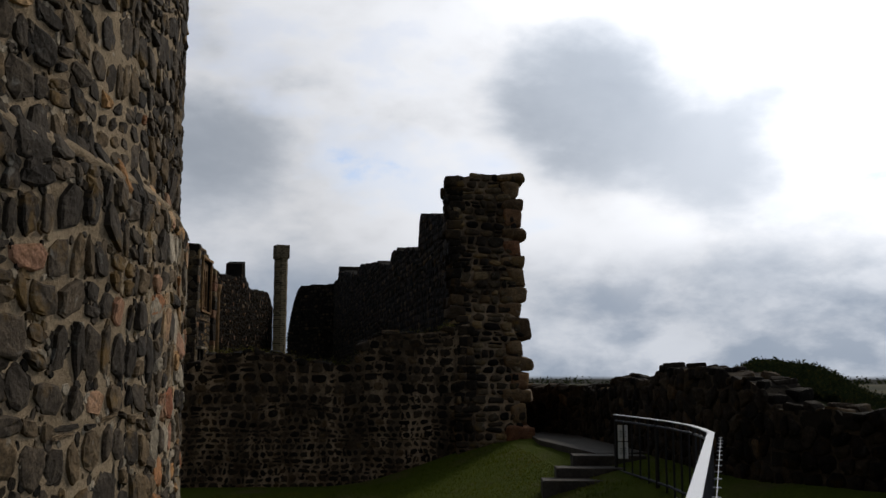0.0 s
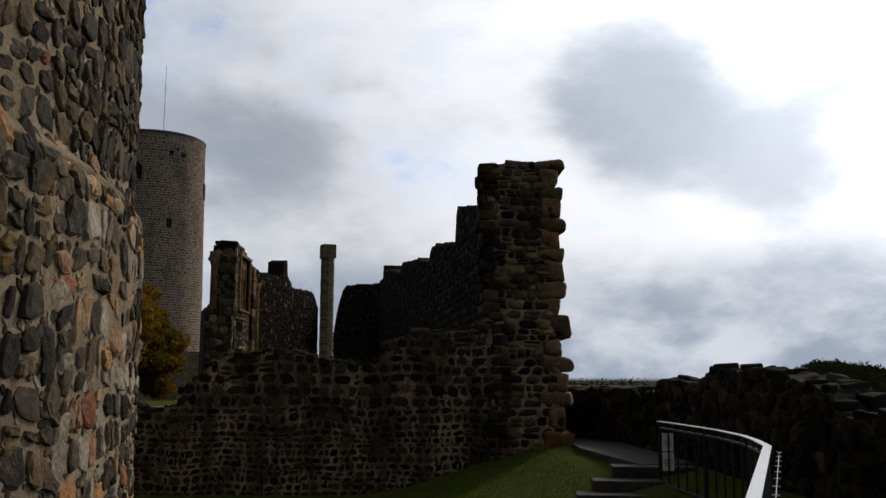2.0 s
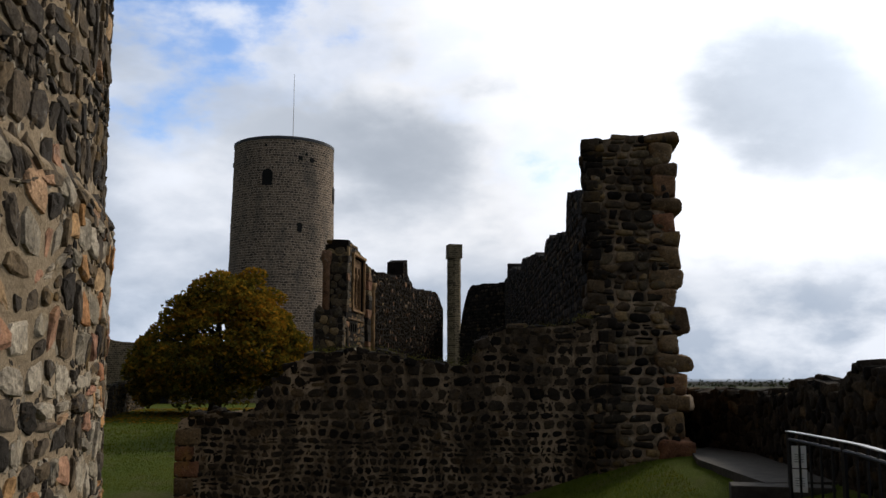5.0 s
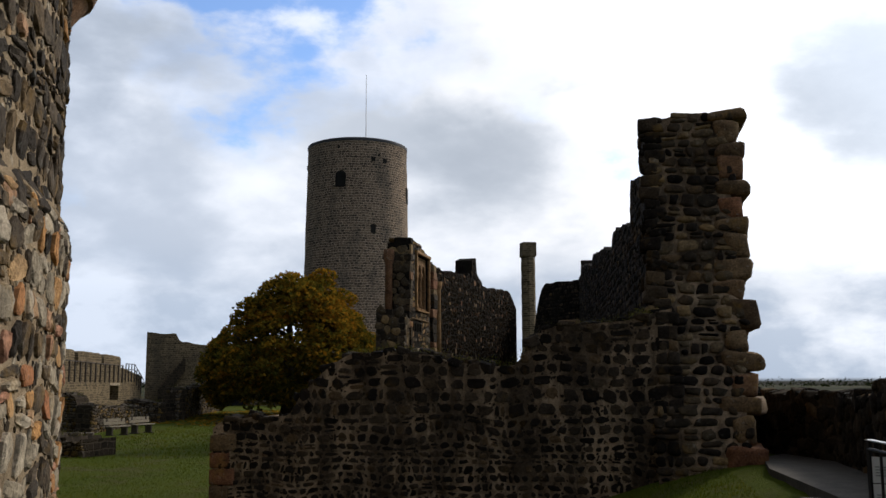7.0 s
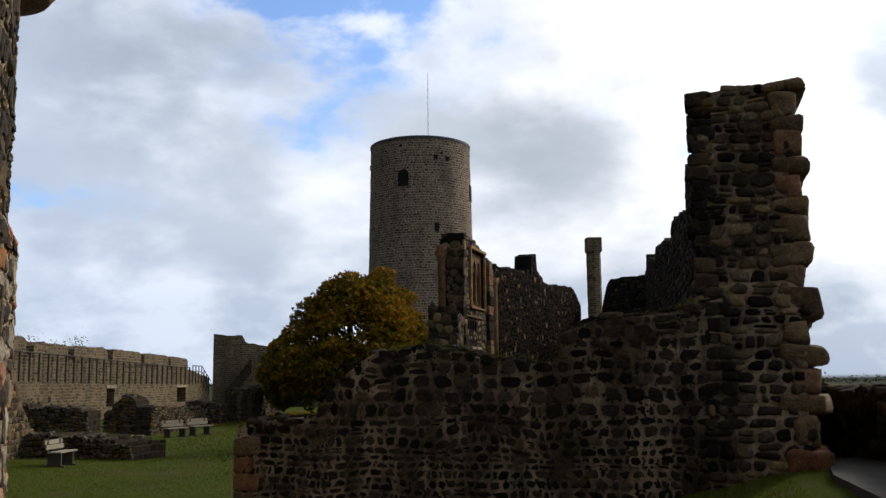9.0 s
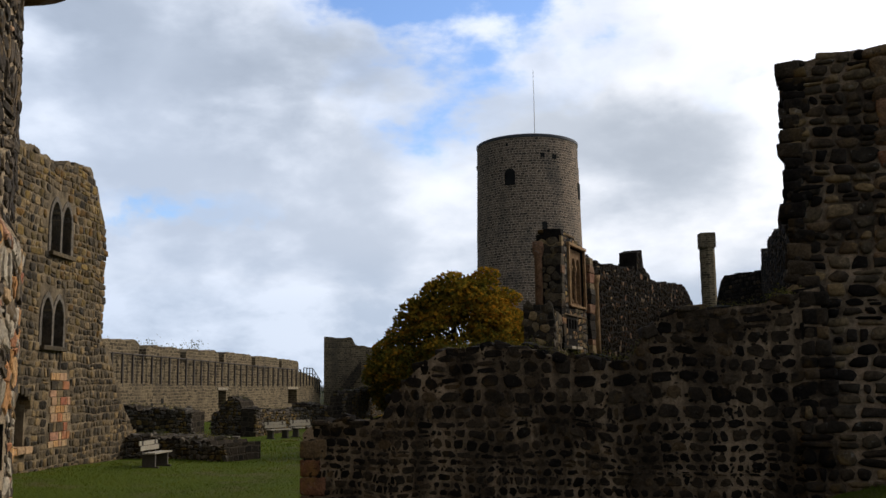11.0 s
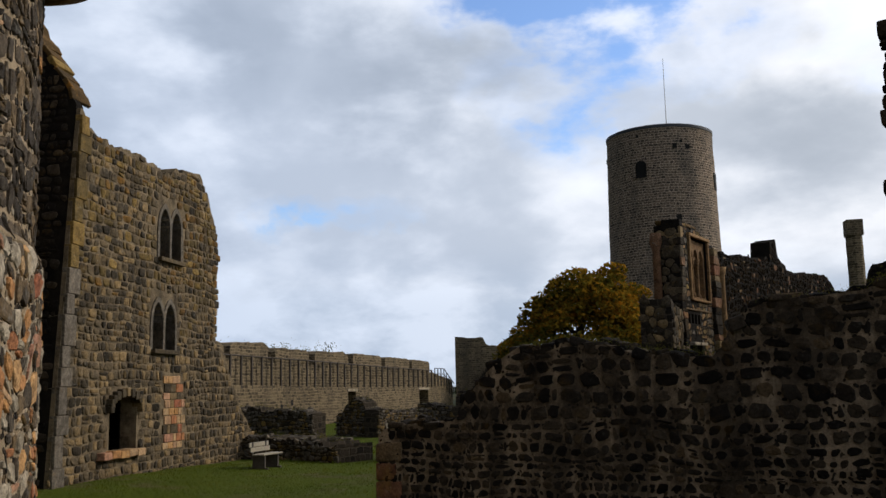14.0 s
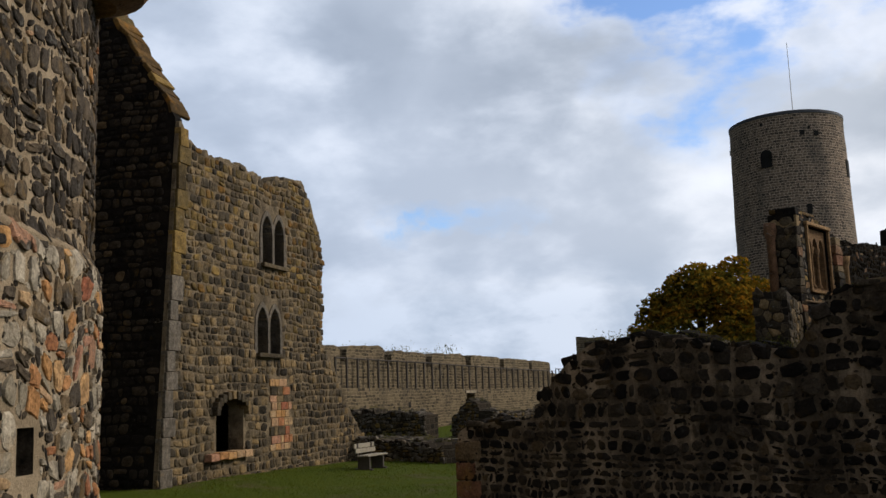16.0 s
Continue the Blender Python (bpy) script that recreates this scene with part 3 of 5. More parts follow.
def tower_surf(u, z):
    a = u / TR
    nn = Vector((math.cos(a), math.sin(a), 0))
    wob = 0.02 * noise.noise(Vector((u * 0.6, z * 0.6, 4)))
    return TC + nn * (tower_radius(z) + wob - 0.03) + Vector((0, 0, z)), nn


def near_tower():
    root = tagged(new("round_tower"), "huge round tower of dark basalt boulders in pale mortar", "tower")
    root.location = TC
    verts, faces = [], []
    zs = list(np.arange(-1.2, 9.2, 0.2)) + [12.0, 16.0]
    n = 180
    for z in zs:
        for k in range(n):
            p, _ = tower_surf(TR * math.tau * k / n, z)
            verts.append(p - TC)
    for j in range(len(zs) - 1):
        for k in range(n):
            a, b = j * n + k, j * n + (k + 1) % n
            if not (k == 13 and 0.9 < zs[j] + 0.01 < 1.35):
                faces.append((a, b, b + n, a + n))
    faces.append(tuple((len(zs) - 1) * n + k for k in range(n)))
    raw("wall_core", verts, faces, M_mortar, root, smooth=True)
    # putlog hole; its faces take the darker mortar to deepen the shade inside
    ring = [Vector((math.cos(radians(a)), math.sin(radians(a)), 0)) for a in (25.9, 28.1)]
    box = [ring[i] * r + Vector((0, 0, z)) for r in (TR + 0.06, TR - 0.55) for z in (0.99, 1.41) for i in (0, 1)]
    raw("putlog_hole", box, [(0, 1, 5, 4), (2, 6, 7, 3), (0, 4, 6, 2), (1, 3, 7, 5), (4, 5, 7, 6)], M_dark_mortar, root)
    # stone bowl of a corbelled bay
    a = radians(41)
    bm = bmesh.new()
    c = Vector((math.cos(a), math.sin(a), 0)) * (TR - 0.1)
    tube(bm, [c + Vector((0, 0, z)) for z in (6.2, 6.32, 6.34, 6.62, 6.64, 7.0, 7.05, 7.5)], [0.35, 0.62, 0.66, 0.86, 0.92, 1.06, 1.12, 1.12], 28)
    part("corbel", bm, M_quoin, root, "rounded stone corbel", smooth=False)
    return root


tower = near_tower()


# ---- front wall and the tall pier ----
FO, FD = (0.0, 22.24), (10.0, -2.30)
FRONT_TOP = ragged([(-1.22, 0.85), (-1.1, 1.0), (-0.6, 1.06), (0.4, 1.12), (0.57, 1.45), (0.95, 1.85), (1.36, 2.15), (1.57, 2.27), (2.38, 2.32), (3.16, 2.26), (3.6, 2.11),
                    (4.72, 2.01), (4.95, 2.2), (5.04, 2.5), (5.3, 2.71), (5.93, 2.79), (7.15, 2.87), (7.6, 3.05)], 0.05, 2.0)
PIER_TOP = ragged([(7.27, 6.6), (7.42, 6.95), (8.5, 7.02), (8.95, 7.05)], 0.08, 5.0, 0.25)
LEAN = 0.24


def cap_stones(root, origin, way, top, s0, s1, thick, mat, seed, size=0.3):
    """Loose stones bedded along the broken top of a wall."""
    o, d = Vector((*origin, 0)), Vector((way[0], way[1], 0)).normalized()
    back = Vector((-d.y, d.x, 0))
    turn = math.degrees(math.atan2(d.y, d.x))
    rng = random.Random(seed)
    s = s0
    while s < s1:
        w = size * rng.uniform(0.6, 1.5)
        for k in range(2):
            bm = bmesh.new()
            h = rng.uniform(0.10, 0.2)
            q = s + w / 2 + rng.uniform(-0.05, 0.05)
            c = o + d * q + back * (0.16 + 0.4 * k + rng.uniform(-0.06, 0.06)) + Vector((0, 0, top(min(max(q, s0), s1)) + h * rng.uniform(-0.35, 0.12)))
            block(bm, *c, w * rng.uniform(0.8, 1.0), rng.uniform(0.26, 0.42), h, turn + rng.uniform(-22, 22), 0.045, 0.09, rng.uniform(-14, 14))
            part("cap_stone", bm, mat, root)
        s += w


def front_wall():
    root = tagged(new("ruined_wall"), "ruined rubble wall of dark basalt with broken sloping top", "wall")
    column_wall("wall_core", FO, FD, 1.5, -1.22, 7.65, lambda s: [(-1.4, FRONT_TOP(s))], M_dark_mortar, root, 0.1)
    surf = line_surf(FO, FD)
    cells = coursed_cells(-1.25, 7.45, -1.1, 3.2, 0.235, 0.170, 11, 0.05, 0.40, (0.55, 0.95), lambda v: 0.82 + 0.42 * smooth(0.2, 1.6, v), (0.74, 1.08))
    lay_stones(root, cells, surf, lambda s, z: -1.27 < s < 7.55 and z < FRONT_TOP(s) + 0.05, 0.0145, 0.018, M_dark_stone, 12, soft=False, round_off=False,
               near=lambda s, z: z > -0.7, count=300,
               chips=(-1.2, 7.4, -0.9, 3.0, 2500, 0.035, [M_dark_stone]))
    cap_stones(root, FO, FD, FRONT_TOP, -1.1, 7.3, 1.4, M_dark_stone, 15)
    # squared reddish blocks at the free end
    o, d = Vector((*FO, 0)), Vector((*FD, 0)).normalized()
    back = Vector((-d.y, d.x, 0))
    rng = random.Random(14)
    z = -0.9
    while z < 0.75:
        h = rng.uniform(0.3, 0.45)
        for k in range(3):
            bm = bmesh.new()
            w = rng.uniform(0.35, 0.6)
            c = o + d * (-1.26 + w / 2) + back * (0.22 + 0.5 * k) + Vector((0, 0, z + h / 2))
            block(bm, *c, w, 0.5, h * 0.97, -13.0, 0.04, 0.04)
            part("end_block", bm, M_quoin, root, smooth=True)
        z += h
    return root


def pier():
    root = tagged(new("masonry_pier"), "tall ragged pier of basalt rubble with sandstone quoins", "pier")
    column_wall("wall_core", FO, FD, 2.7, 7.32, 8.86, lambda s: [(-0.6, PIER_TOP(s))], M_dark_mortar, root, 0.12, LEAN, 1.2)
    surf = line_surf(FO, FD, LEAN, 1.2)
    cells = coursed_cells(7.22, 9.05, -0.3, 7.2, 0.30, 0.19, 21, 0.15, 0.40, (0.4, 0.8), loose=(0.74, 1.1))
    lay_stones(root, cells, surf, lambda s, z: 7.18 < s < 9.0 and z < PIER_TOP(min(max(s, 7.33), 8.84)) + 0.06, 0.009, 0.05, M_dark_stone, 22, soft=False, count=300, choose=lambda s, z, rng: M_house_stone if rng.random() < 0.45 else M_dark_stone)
    # ragged left arris
    o, d = Vector((*FO, 0)), Vector((*FD, 0)).normalized()
    back = Vector((-d.y, d.x, 0))
    rng = random.Random(4)
    z = 2.9
    while z < 6.8:
        h = rng.uniform(0.16, 0.3)
        for k in range(4):
            bm = bmesh.new()
            w = rng.uniform(0.25, 0.45)
            c = o + d * (7.36 + rng.uniform(-0.03, 0.12)) + back * (LEAN * (z - 1.2) + 0.2 + k * 0.45) + Vector((0, 0, z + h / 2))
            block(bm, *c, w, 0.5, h * 0.95, -13.0 + rng.uniform(-6, 6), 0.05, 0.05)
            part("stone", bm, M_dark_stone, root, smooth=True)
        z += h
    # rubble filling the joint with the front wall
    z = -0.4
    while z < 2.75:
        h = rng.uniform(0.14, 0.26)
        for k in range(2):
            bm = bmesh.new()
            c = o + d * (7.46 + 0.20 * k + rng.uniform(-0.04, 0.04)) + back * 0.225 + Vector((0, 0, z + h / 2))
            block(bm, *c, rng.uniform(0.2, 0.27), 0.5, h * 0.93, -13.0 + rng.uniform(-5, 5), 0.05, 0.04)
            part("stone", bm, M_dark_stone, root, smooth=True)
        z += h
    # sandstone quoins on the right arris
    z = 0.1
    i = 0
    while z < 6.95:
        h = [0.52, 0.50, 0.36, 0.42, 0.34, 0.40, 0.56, 0.38, 0.42, 0.5, 0.30, 0.42, 0.36, 0.44, 0.3][i % 15]
        h = min(h, 7.08 - z)
        long = i % 2 == 0
        w = 0.62 if long else 0.40
        outs = 9.16 if long else 9.03
        if z < 1.4:
            outs += 0.05
        bm = bmesh.new()
        lean = LEAN * (z + h / 2 - 1.2)
        c = o + d * (outs - w / 2 + rng.uniform(-0.09, 0.05)) + back * (lean + 0.42) + Vector((0, 0, z + h / 2))
        block(bm, *c, w * rng.uniform(0.8, 1.25), 0.95, h * 0.97, -13.0 + rng.uniform(-7, 7), 0.10, 0.12, rng.uniform(-3, 3))
        part("quoin", bm, M_quoin, root, smooth=True)
        for k in range(2):
            bm = bmesh.new()
            c2 = c + back * (0.9 * (k + 1)) + d * rng.uniform(-0.1, 0.05)
            block(bm, *c2, w, 0.9, h * 0.96, -13.0, 0.08, 0.07)
            part("quoin", bm, M_quoin, root, smooth=True)
        z += h
        i += 1
    return root


front_wall()
pier()


# ---- outer wall of the ruined hall, running away behind the pier ----
def outer_wall():
    root = tagged(new("hall_wall"), "long ruined outer wall with stepped broken crown", "wall")
    tab = [(1.2, 6.2), (4.3, 6.5), (7.5, 7.05), (8.1, 7.15), (8.2, 6.05), (14.5, 6.85), (15.5, 6.9), (16.2, 6.45), (22, 7.2), (29.6, 8.0), (30.8, 8.0), (31.6, 7.75), (45.0, 9.35), (45.8, 9.4), (46.0, 9.85), (47.0, 9.8), (47.2, 9.2), (51.5, 9.2), (53, 9.2)]
    top = ragged(tab, 0.20, 3.0, 0.7)
    column_wall("wall_core", (7.6, 21.0), (-0.124, -0.9923), 1.5, -53, -1.2, lambda s: [(-1.0, top(-s))], M_shade_mortar, root, 0.3)
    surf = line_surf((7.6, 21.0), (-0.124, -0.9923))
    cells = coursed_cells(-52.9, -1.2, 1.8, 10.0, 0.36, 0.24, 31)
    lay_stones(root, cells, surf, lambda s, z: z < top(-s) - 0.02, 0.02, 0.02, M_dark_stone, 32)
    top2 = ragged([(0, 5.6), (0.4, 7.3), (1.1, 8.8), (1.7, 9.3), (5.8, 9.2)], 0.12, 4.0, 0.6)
    column_wall("cross_wall", (11.3, 78.2), (2.5, -5.0), 1.4, 0, 6.0, lambda s: [(-1.0, top2(s))], M_shade_mortar, root, 0.3)
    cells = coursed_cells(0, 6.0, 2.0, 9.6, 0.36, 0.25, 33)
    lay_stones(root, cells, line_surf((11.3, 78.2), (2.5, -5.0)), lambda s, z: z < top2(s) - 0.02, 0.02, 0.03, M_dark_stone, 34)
    return root


outer_wall()

# raised floor behind the front wall
bm = bmesh.new()
nx, ny = 24, 60
grid = [[bm.verts.new((1.75 + 5.6 * i / nx, 22.5 - 0.23 * (5.6 * i / nx) + 22.0 * j / ny,
                       1.92 + 0.10 * noise.noise(Vector((i * 0.6, j * 0.5, 2))) + 0.25 * smooth(20, 45, j))) for j in range(ny + 1)] for i in range(nx + 1)]
for i in range(nx):
    for j in range(ny):
        bm.faces.new((grid[i][j], grid[i + 1][j], grid[i + 1][j + 1], grid[i][j + 1]))
edge = [e for e in bm.edges if e.is_boundary]
low = bmesh.ops.extrude_edge_only(bm, edges=edge)["geom"]
for v in [g for g in low if isinstance(g, bmesh.types.BMVert)]:
    v.co.z = -1.0
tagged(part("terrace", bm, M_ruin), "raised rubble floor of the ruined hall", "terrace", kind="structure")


# ---- hall ruin with the arcade window ----
HO, HD = (2.2, 44.77), (0.235, 0.972)


def hall_ruin():
    root = tagged(new("hall_ruin"), "ruined hall wall with an arcaded sandstone window", "ruin")
    tab = [(0, 7.92), (0.67, 8.02), (3.7, 7.75), (3.8, 7.4), (4.6, 7.55), (4.8, 7.3), (7.5, 7.38), (12.2, 7.75), (14.3, 7.9), (14.45, 8.9), (15.7, 9.0), (15.85, 8.2), (17.7, 7.8), (19.3, 7.6), (27.9, 8.3), (30.0, 7.9), (31.9, 7.2)]
    top = ragged(tab, 0.22, 9.0, 0.55)

    def spans(s):
        if 1.18 < s < 3.40:
            out = [(-1, 5.0), (7.5, top(s))]
        else:
            out = [(-1, top(s))]
        z1 = out[0][1]
        cut = []
        if 0.85 < s < 1.2 or 1.6 < s < 2.15:
            cut.append((2.6, 3.12))
        if any(a < s < a + 0.26 for a in (0.62, 1.02, 1.42, 1.82)):
            cut.append((4.0, 4.38))
        low, z = [], -1
        for a, b in cut:
            low.append((z, a))
            z = b
        return low + [(z, z1)] + out[1:]

    def tracery(s):
        k = (s - 1.30) / 0.66
        if 0 < k < 3 and 0.10 < k % 1.0 < 0.90:
            q = (k % 1.0 - 0.5) / 0.40
            return [(4.98, 5.14), (6.72 + 0.40 * math.sqrt(max(0.0, 1 - abs(q) ** 1.7)), 7.46)]
        if 0 < k < 3 and 0.5 < k < 2.5:
            return [(4.98, 5.14), (6.72, 7.46)]
        return [(4.98, 7.46)]
    column_wall("wall_core", HO, HD, 1.0, 0, 32.0, spans, M_shade_mortar, root, 0.11, marks=(0.62, 0.85, 0.88, 1.02, 1.18, 1.2, 1.28, 1.42, 1.6, 1.68, 1.82, 2.08, 2.15, 3.40))
    side = Vector((HD[1], -HD[0], 0)).normalized()
    column_wall("tracery", (HO[0] - side.x * 0.10, HO[1] - side.y * 0.10), HD, 0.24, 1.16, 3.42, tracery, M_arcade, root, 0.03)
    surf = line_surf(HO, HD)
    cells = coursed_cells(0.1, 32, 2.3, 9.6, 0.34, 0.23, 41, 0.2, 0.8, (0.5, 0.9), loose=(0.74, 1.1))
    solid = lambda s, z: z < top(max(s, 0)) + 0.04 and 0.05 < s < 31.9 and not (1.0 < s < 3.55 and 4.9 < z < 7.65) and not (0.7 < s < 2.3 and 2.45 < z < 3.35) and not (0.55 < s < 2.15 and 3.92 < z < 4.45)
    # past s = 4.6 the stones take the shade-blackened tone
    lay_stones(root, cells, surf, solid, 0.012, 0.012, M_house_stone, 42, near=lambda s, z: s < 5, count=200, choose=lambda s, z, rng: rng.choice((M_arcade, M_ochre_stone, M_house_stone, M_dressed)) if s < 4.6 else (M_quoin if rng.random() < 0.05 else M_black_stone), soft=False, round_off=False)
    # front end face
    esurf = line_surf((1.228, 45.005), (0.972, -0.235))
    cells = rubble_cells(0, 1.05, 2.3, 8.4, 0.42, 0.30, 43)
    lay_stones(root, cells, esurf, lambda s, z: -0.05 < s < 1.05 and z < 7.9, 0.02, 0.02, M_house_stone, 44)
    # sandstone frame, columns
    o, d = Vector((*HO, 0)), Vector((*HD, 0)).normalized()
    turn = math.degrees(math.atan2(d.y, d.x))
    for s, z, w, h, deep in ((1.10, 6.25, 0.14, 2.60, 0.16), (3.48, 6.25, 0.14, 2.60, 0.16), (2.29, 7.58, 2.66, 0.14, 0.22), (2.29, 4.97, 2.3, 0.10, 0.16)):
        bm = bmesh.new()
        block(bm, *(o + d * s + Vector((0.02, 0, z))), w, deep, h, turn, 0.03, 0.02)
        part("window_frame", bm, M_arcade, root)
    bm = bmesh.new()
    block(bm, *(o + d * 3.37 - side * 0.55), 0.06, 0.85, 2.4, turn, 0.01)
    bmesh.ops.translate(bm, verts=bm.verts, vec=(0, 0, 6.25))
    part("window_reveal", bm, M_arcade, root)
    for s in (1.96, 2.62):
        bm = bmesh.new()
        p = o + d * s - side * 0.16
        tube(bm, [p + Vector((0, 0, z)) for z in (5.12, 5.24, 5.3, 6.42, 6.48, 6.74)], [0.11, 0.10, 0.055, 0.05, 0.07, 0.13], 10)
        part("column", bm, M_arcade, root, smooth=True)
    # pale lintels over the low openings, string course above them
    for s, w in ((1.02, 0.62), (1.88, 0.80)):
        bm = bmesh.new()
        block(bm, *(o + d * s + Vector((0.0, 0, 3.19))), w, 0.4, 0.12, turn, 0.02, 0.015)
        part("lintel", bm, M_pale_stone, root)
    bm = bmesh.new()
    block(bm, *(o + d * 1.9 + Vector((0.0, 0, 4.56))), 3.2, 0.14, 0.08, turn, 0.03, 0.03)
    part("string_course", bm, M_quoin, root)
    # dressed corner of the end wall, buttress past the window and its engaged shaft
    rng = random.Random(17)
    for s0, proud, wide, z, zt in ((0.22, 0.04, 0.44, 2.4, 7.85), (4.25, 0.16, 0.80, 2.2, 7.35)):
        while z < zt:
            h = rng.uniform(0.26, 0.46)
            bm = bmesh.new()
            block(bm, *(o + d * (s0 + rng.uniform(-0.04, 0.04)) + side * (proud - 0.35) + Vector((0, 0, z + h / 2))), wide * rng.uniform(0.85, 1.1), 0.74, h * 0.96, turn, 0.04, 0.06)
            part("dressed_block", bm, rng.choice((M_quoin, M_house_stone, M_dark_stone)), root)
            z += h
    bm = bmesh.new()
    tube(bm, [o + d * 4.95 + side * 0.12 + Vector((0, 0, z)) for z in (2.3, 4.5, 6.2, 6.3, 6.6)], [0.16, 0.16, 0.15, 0.2, 0.24], 10)
    part("engaged_shaft", bm, M_arcade, root, smooth=True)
    # corbelled half shaft on the end face
    bm = bmesh.new()
    tube(bm, [Vector((1.30, 44.84, z)) for z in (3.4, 6.9, 7.0, 7.25, 7.55)], [0.17, 0.16, 0.2, 0.25, 0.22], 10)
    part("half_shaft", bm, M_quoin, root, smooth=True)
    # weathered coping slab
    bm = bmesh.new()
    block(bm, *(o + d * 1.2 + Vector((-0.47, 0.1, 7.99))), 2.3, 0.95, 0.16, turn, 0.06, 0.07)
    part("coping", bm, M_lichen_stone, root)
    # lower stub wall in front
    stub = tagged(new("stub_wall"), "short broken stub of rubble wall", "wall")
    top2 = ragged([(0, 4.7), (1.1, 4.75), (1.2, 4.5)], 0.1, 7.0)
    column_wall("wall_core", (0.94, 41.8), (0.998, 0.06), 2.8, 0, 1.12, lambda s: [(-1, top2(s))], M_ruin, stub, 0.1)
    cells = rubble_cells(0, 1.3, 1.5, 5.0, 0.40, 0.27, 45)
    lay_stones(stub, cells, line_surf((0.94, 41.8), (0.998, 0.06)), lambda s, z: -0.05 < s < 1.16 and z < top2(s), 0.02, 0.03, M_house_stone, 46)
    cells = rubble_cells(0, 3.2, 1.5, 5.0, 0.40, 0.27, 47)
    lay_stones(stub, cells, line_surf((2.06, 41.87), (0.05, 0.998)), lambda s, z: -0.05 < s < 2.8 and z < 4.55, 0.02, 0.03, M_house_stone, 48)


hall_ruin()


# tall chimney shaft
def chimney():
    root = tagged(new("chimney_shaft"), "slender free-standing stone chimney shaft with a block cap", "chimney")
    bm = bmesh.new()
    tube(bm, [(12.1, 89.45, z) for z in np.linspace(0, 13.2, 29)], [0.63 + 0.012 * ((i * 7) % 3) for i in range(29)], 8)
    part("shaft", bm, M_ring, root)
    bm = bmesh.new()
    block(bm, 12.1, 89.45, 13.75, 1.28, 1.28, 1.30, 8, 0.06, 0.04)
    part("cap", bm, M_ring, root)


chimney()


# ---- far round tower ----
def far_tower():
    cx, cy, r0, r1, h = -5.65, 116.87, 6.50, 5.97, 29.75
    root = tagged(new("keep_tower"), "tall round keep of grey coursed stone", "tower")
    verts, faces = [], []
    n, rows = 96, 40
    for j in range(rows + 1):
        z = -1 + (h + 1) * j / rows
        r = r0 + (r1 - r0) * j / rows
        for k in range(n):
            a = math.tau * k / n
            rr = r + 0.05 * noise.noise(Vector((math.cos(a) * 5, math.sin(a) * 5, z * 0.7)))
            verts.append((cx + rr * math.cos(a), cy + rr * math.sin(a), z + (0.06 * noise.noise(Vector((k * 3.3, 0, 0))) if j == rows else 0)))
    for j in range(rows):
        for k in range(n):
            a, b = j * n + k, j * n + (k + 1) % n
            faces.append((a, b, b + n, a + n))
    raw("wall", verts, faces, M_far_tower, root, smooth=True)
    bm = bmesh.new()
    tube(bm, [(cx, cy, 29.65), (cx, cy, 29.95), (cx, cy, 30.05)], [6.04, 6.06, 5.85], 96)
    part("rim", bm, M_roof, root)
    bm = bmesh.new()
    tube(bm, [(cx, cy, 30.0), (cx, cy, 30.7), (cx, cy, 31.0)], [5.0, 3.2, 1.9], 8)
    part("roof", bm, M_roof, root)
    bm = bmesh.new()
    tube(bm, [(-4.66, 116.9, 30.2), (-4.66, 116.9, 39.45)], [0.06, 0.03], 6)
    part("flagpole", bm, M_sign, root, "thin pale flagpole")

    def spot(az, z, w, hh, name, frame=True):
        # az: degrees from the side that faces the yard, to the right
        a = radians(-87 + az)
        d = Vector((math.cos(a), math.sin(a), 0))
        r = r0 + (r1 - r0) * (z + 1) / (h + 1)
        turn = math.degrees(a)
        win = new(name)
        win.parent = root
        # solid near-black block on the unbroken wall paints the opening's shade
        bm = bmesh.new()
        p = Vector((cx, cy, z)) + d * (r - 0.12)
        block(bm, *p, 0.4, w, hh, turn)
        if frame:
            bmesh.ops.create_cone(bm, cap_ends=True, segments=20, radius1=w / 2, radius2=w / 2, depth=0.4, matrix=Matrix.Translation(p + Vector((0, 0, hh / 2))) @ pose(0, 0, 0, 0, 0, turn) @ pose(0, 0, 0, 0, 90, 0))
        part("opening", bm, M_shade_fill, win)
        if frame:
            for side in (-1, 1):
                bm = bmesh.new()
                q = p + Vector((-d.y, d.x, 0)) * side * (w / 2 + 0.18) + d * 0.1
                block(bm, *q, 0.4, 0.3, hh + 0.2, turn, 0.04, 0.03)
                part("jamb", bm, M_far_tower, win)
    spot(-17, 24.8, 1.25, 1.3, "window")
    spot(19, 19.3, 0.55, 1.0, "slit_window", False)
    spot(19, 27.5, 0.5, 0.5, "putlog_hole", False)
    spot(33, 27.4, 0.5, 0.5, "putlog_hole", False)
    spot(79, 24.0, 1.0, 1.9, "side_window", False)
    spot(26, 28.0, 0.25, 0.3, "putlog_hole", False)
    spot(-20, 28.9, 0.25, 0.3, "putlog_hole", False)
    spot(-82, 27.4, 0.4, 0.5, "putlog_hole", False)


far_tower()


# ---- tall house ruin with paired lancet windows ----
CO, CD = (-11.27, 26.0), (-0.174, 0.985)
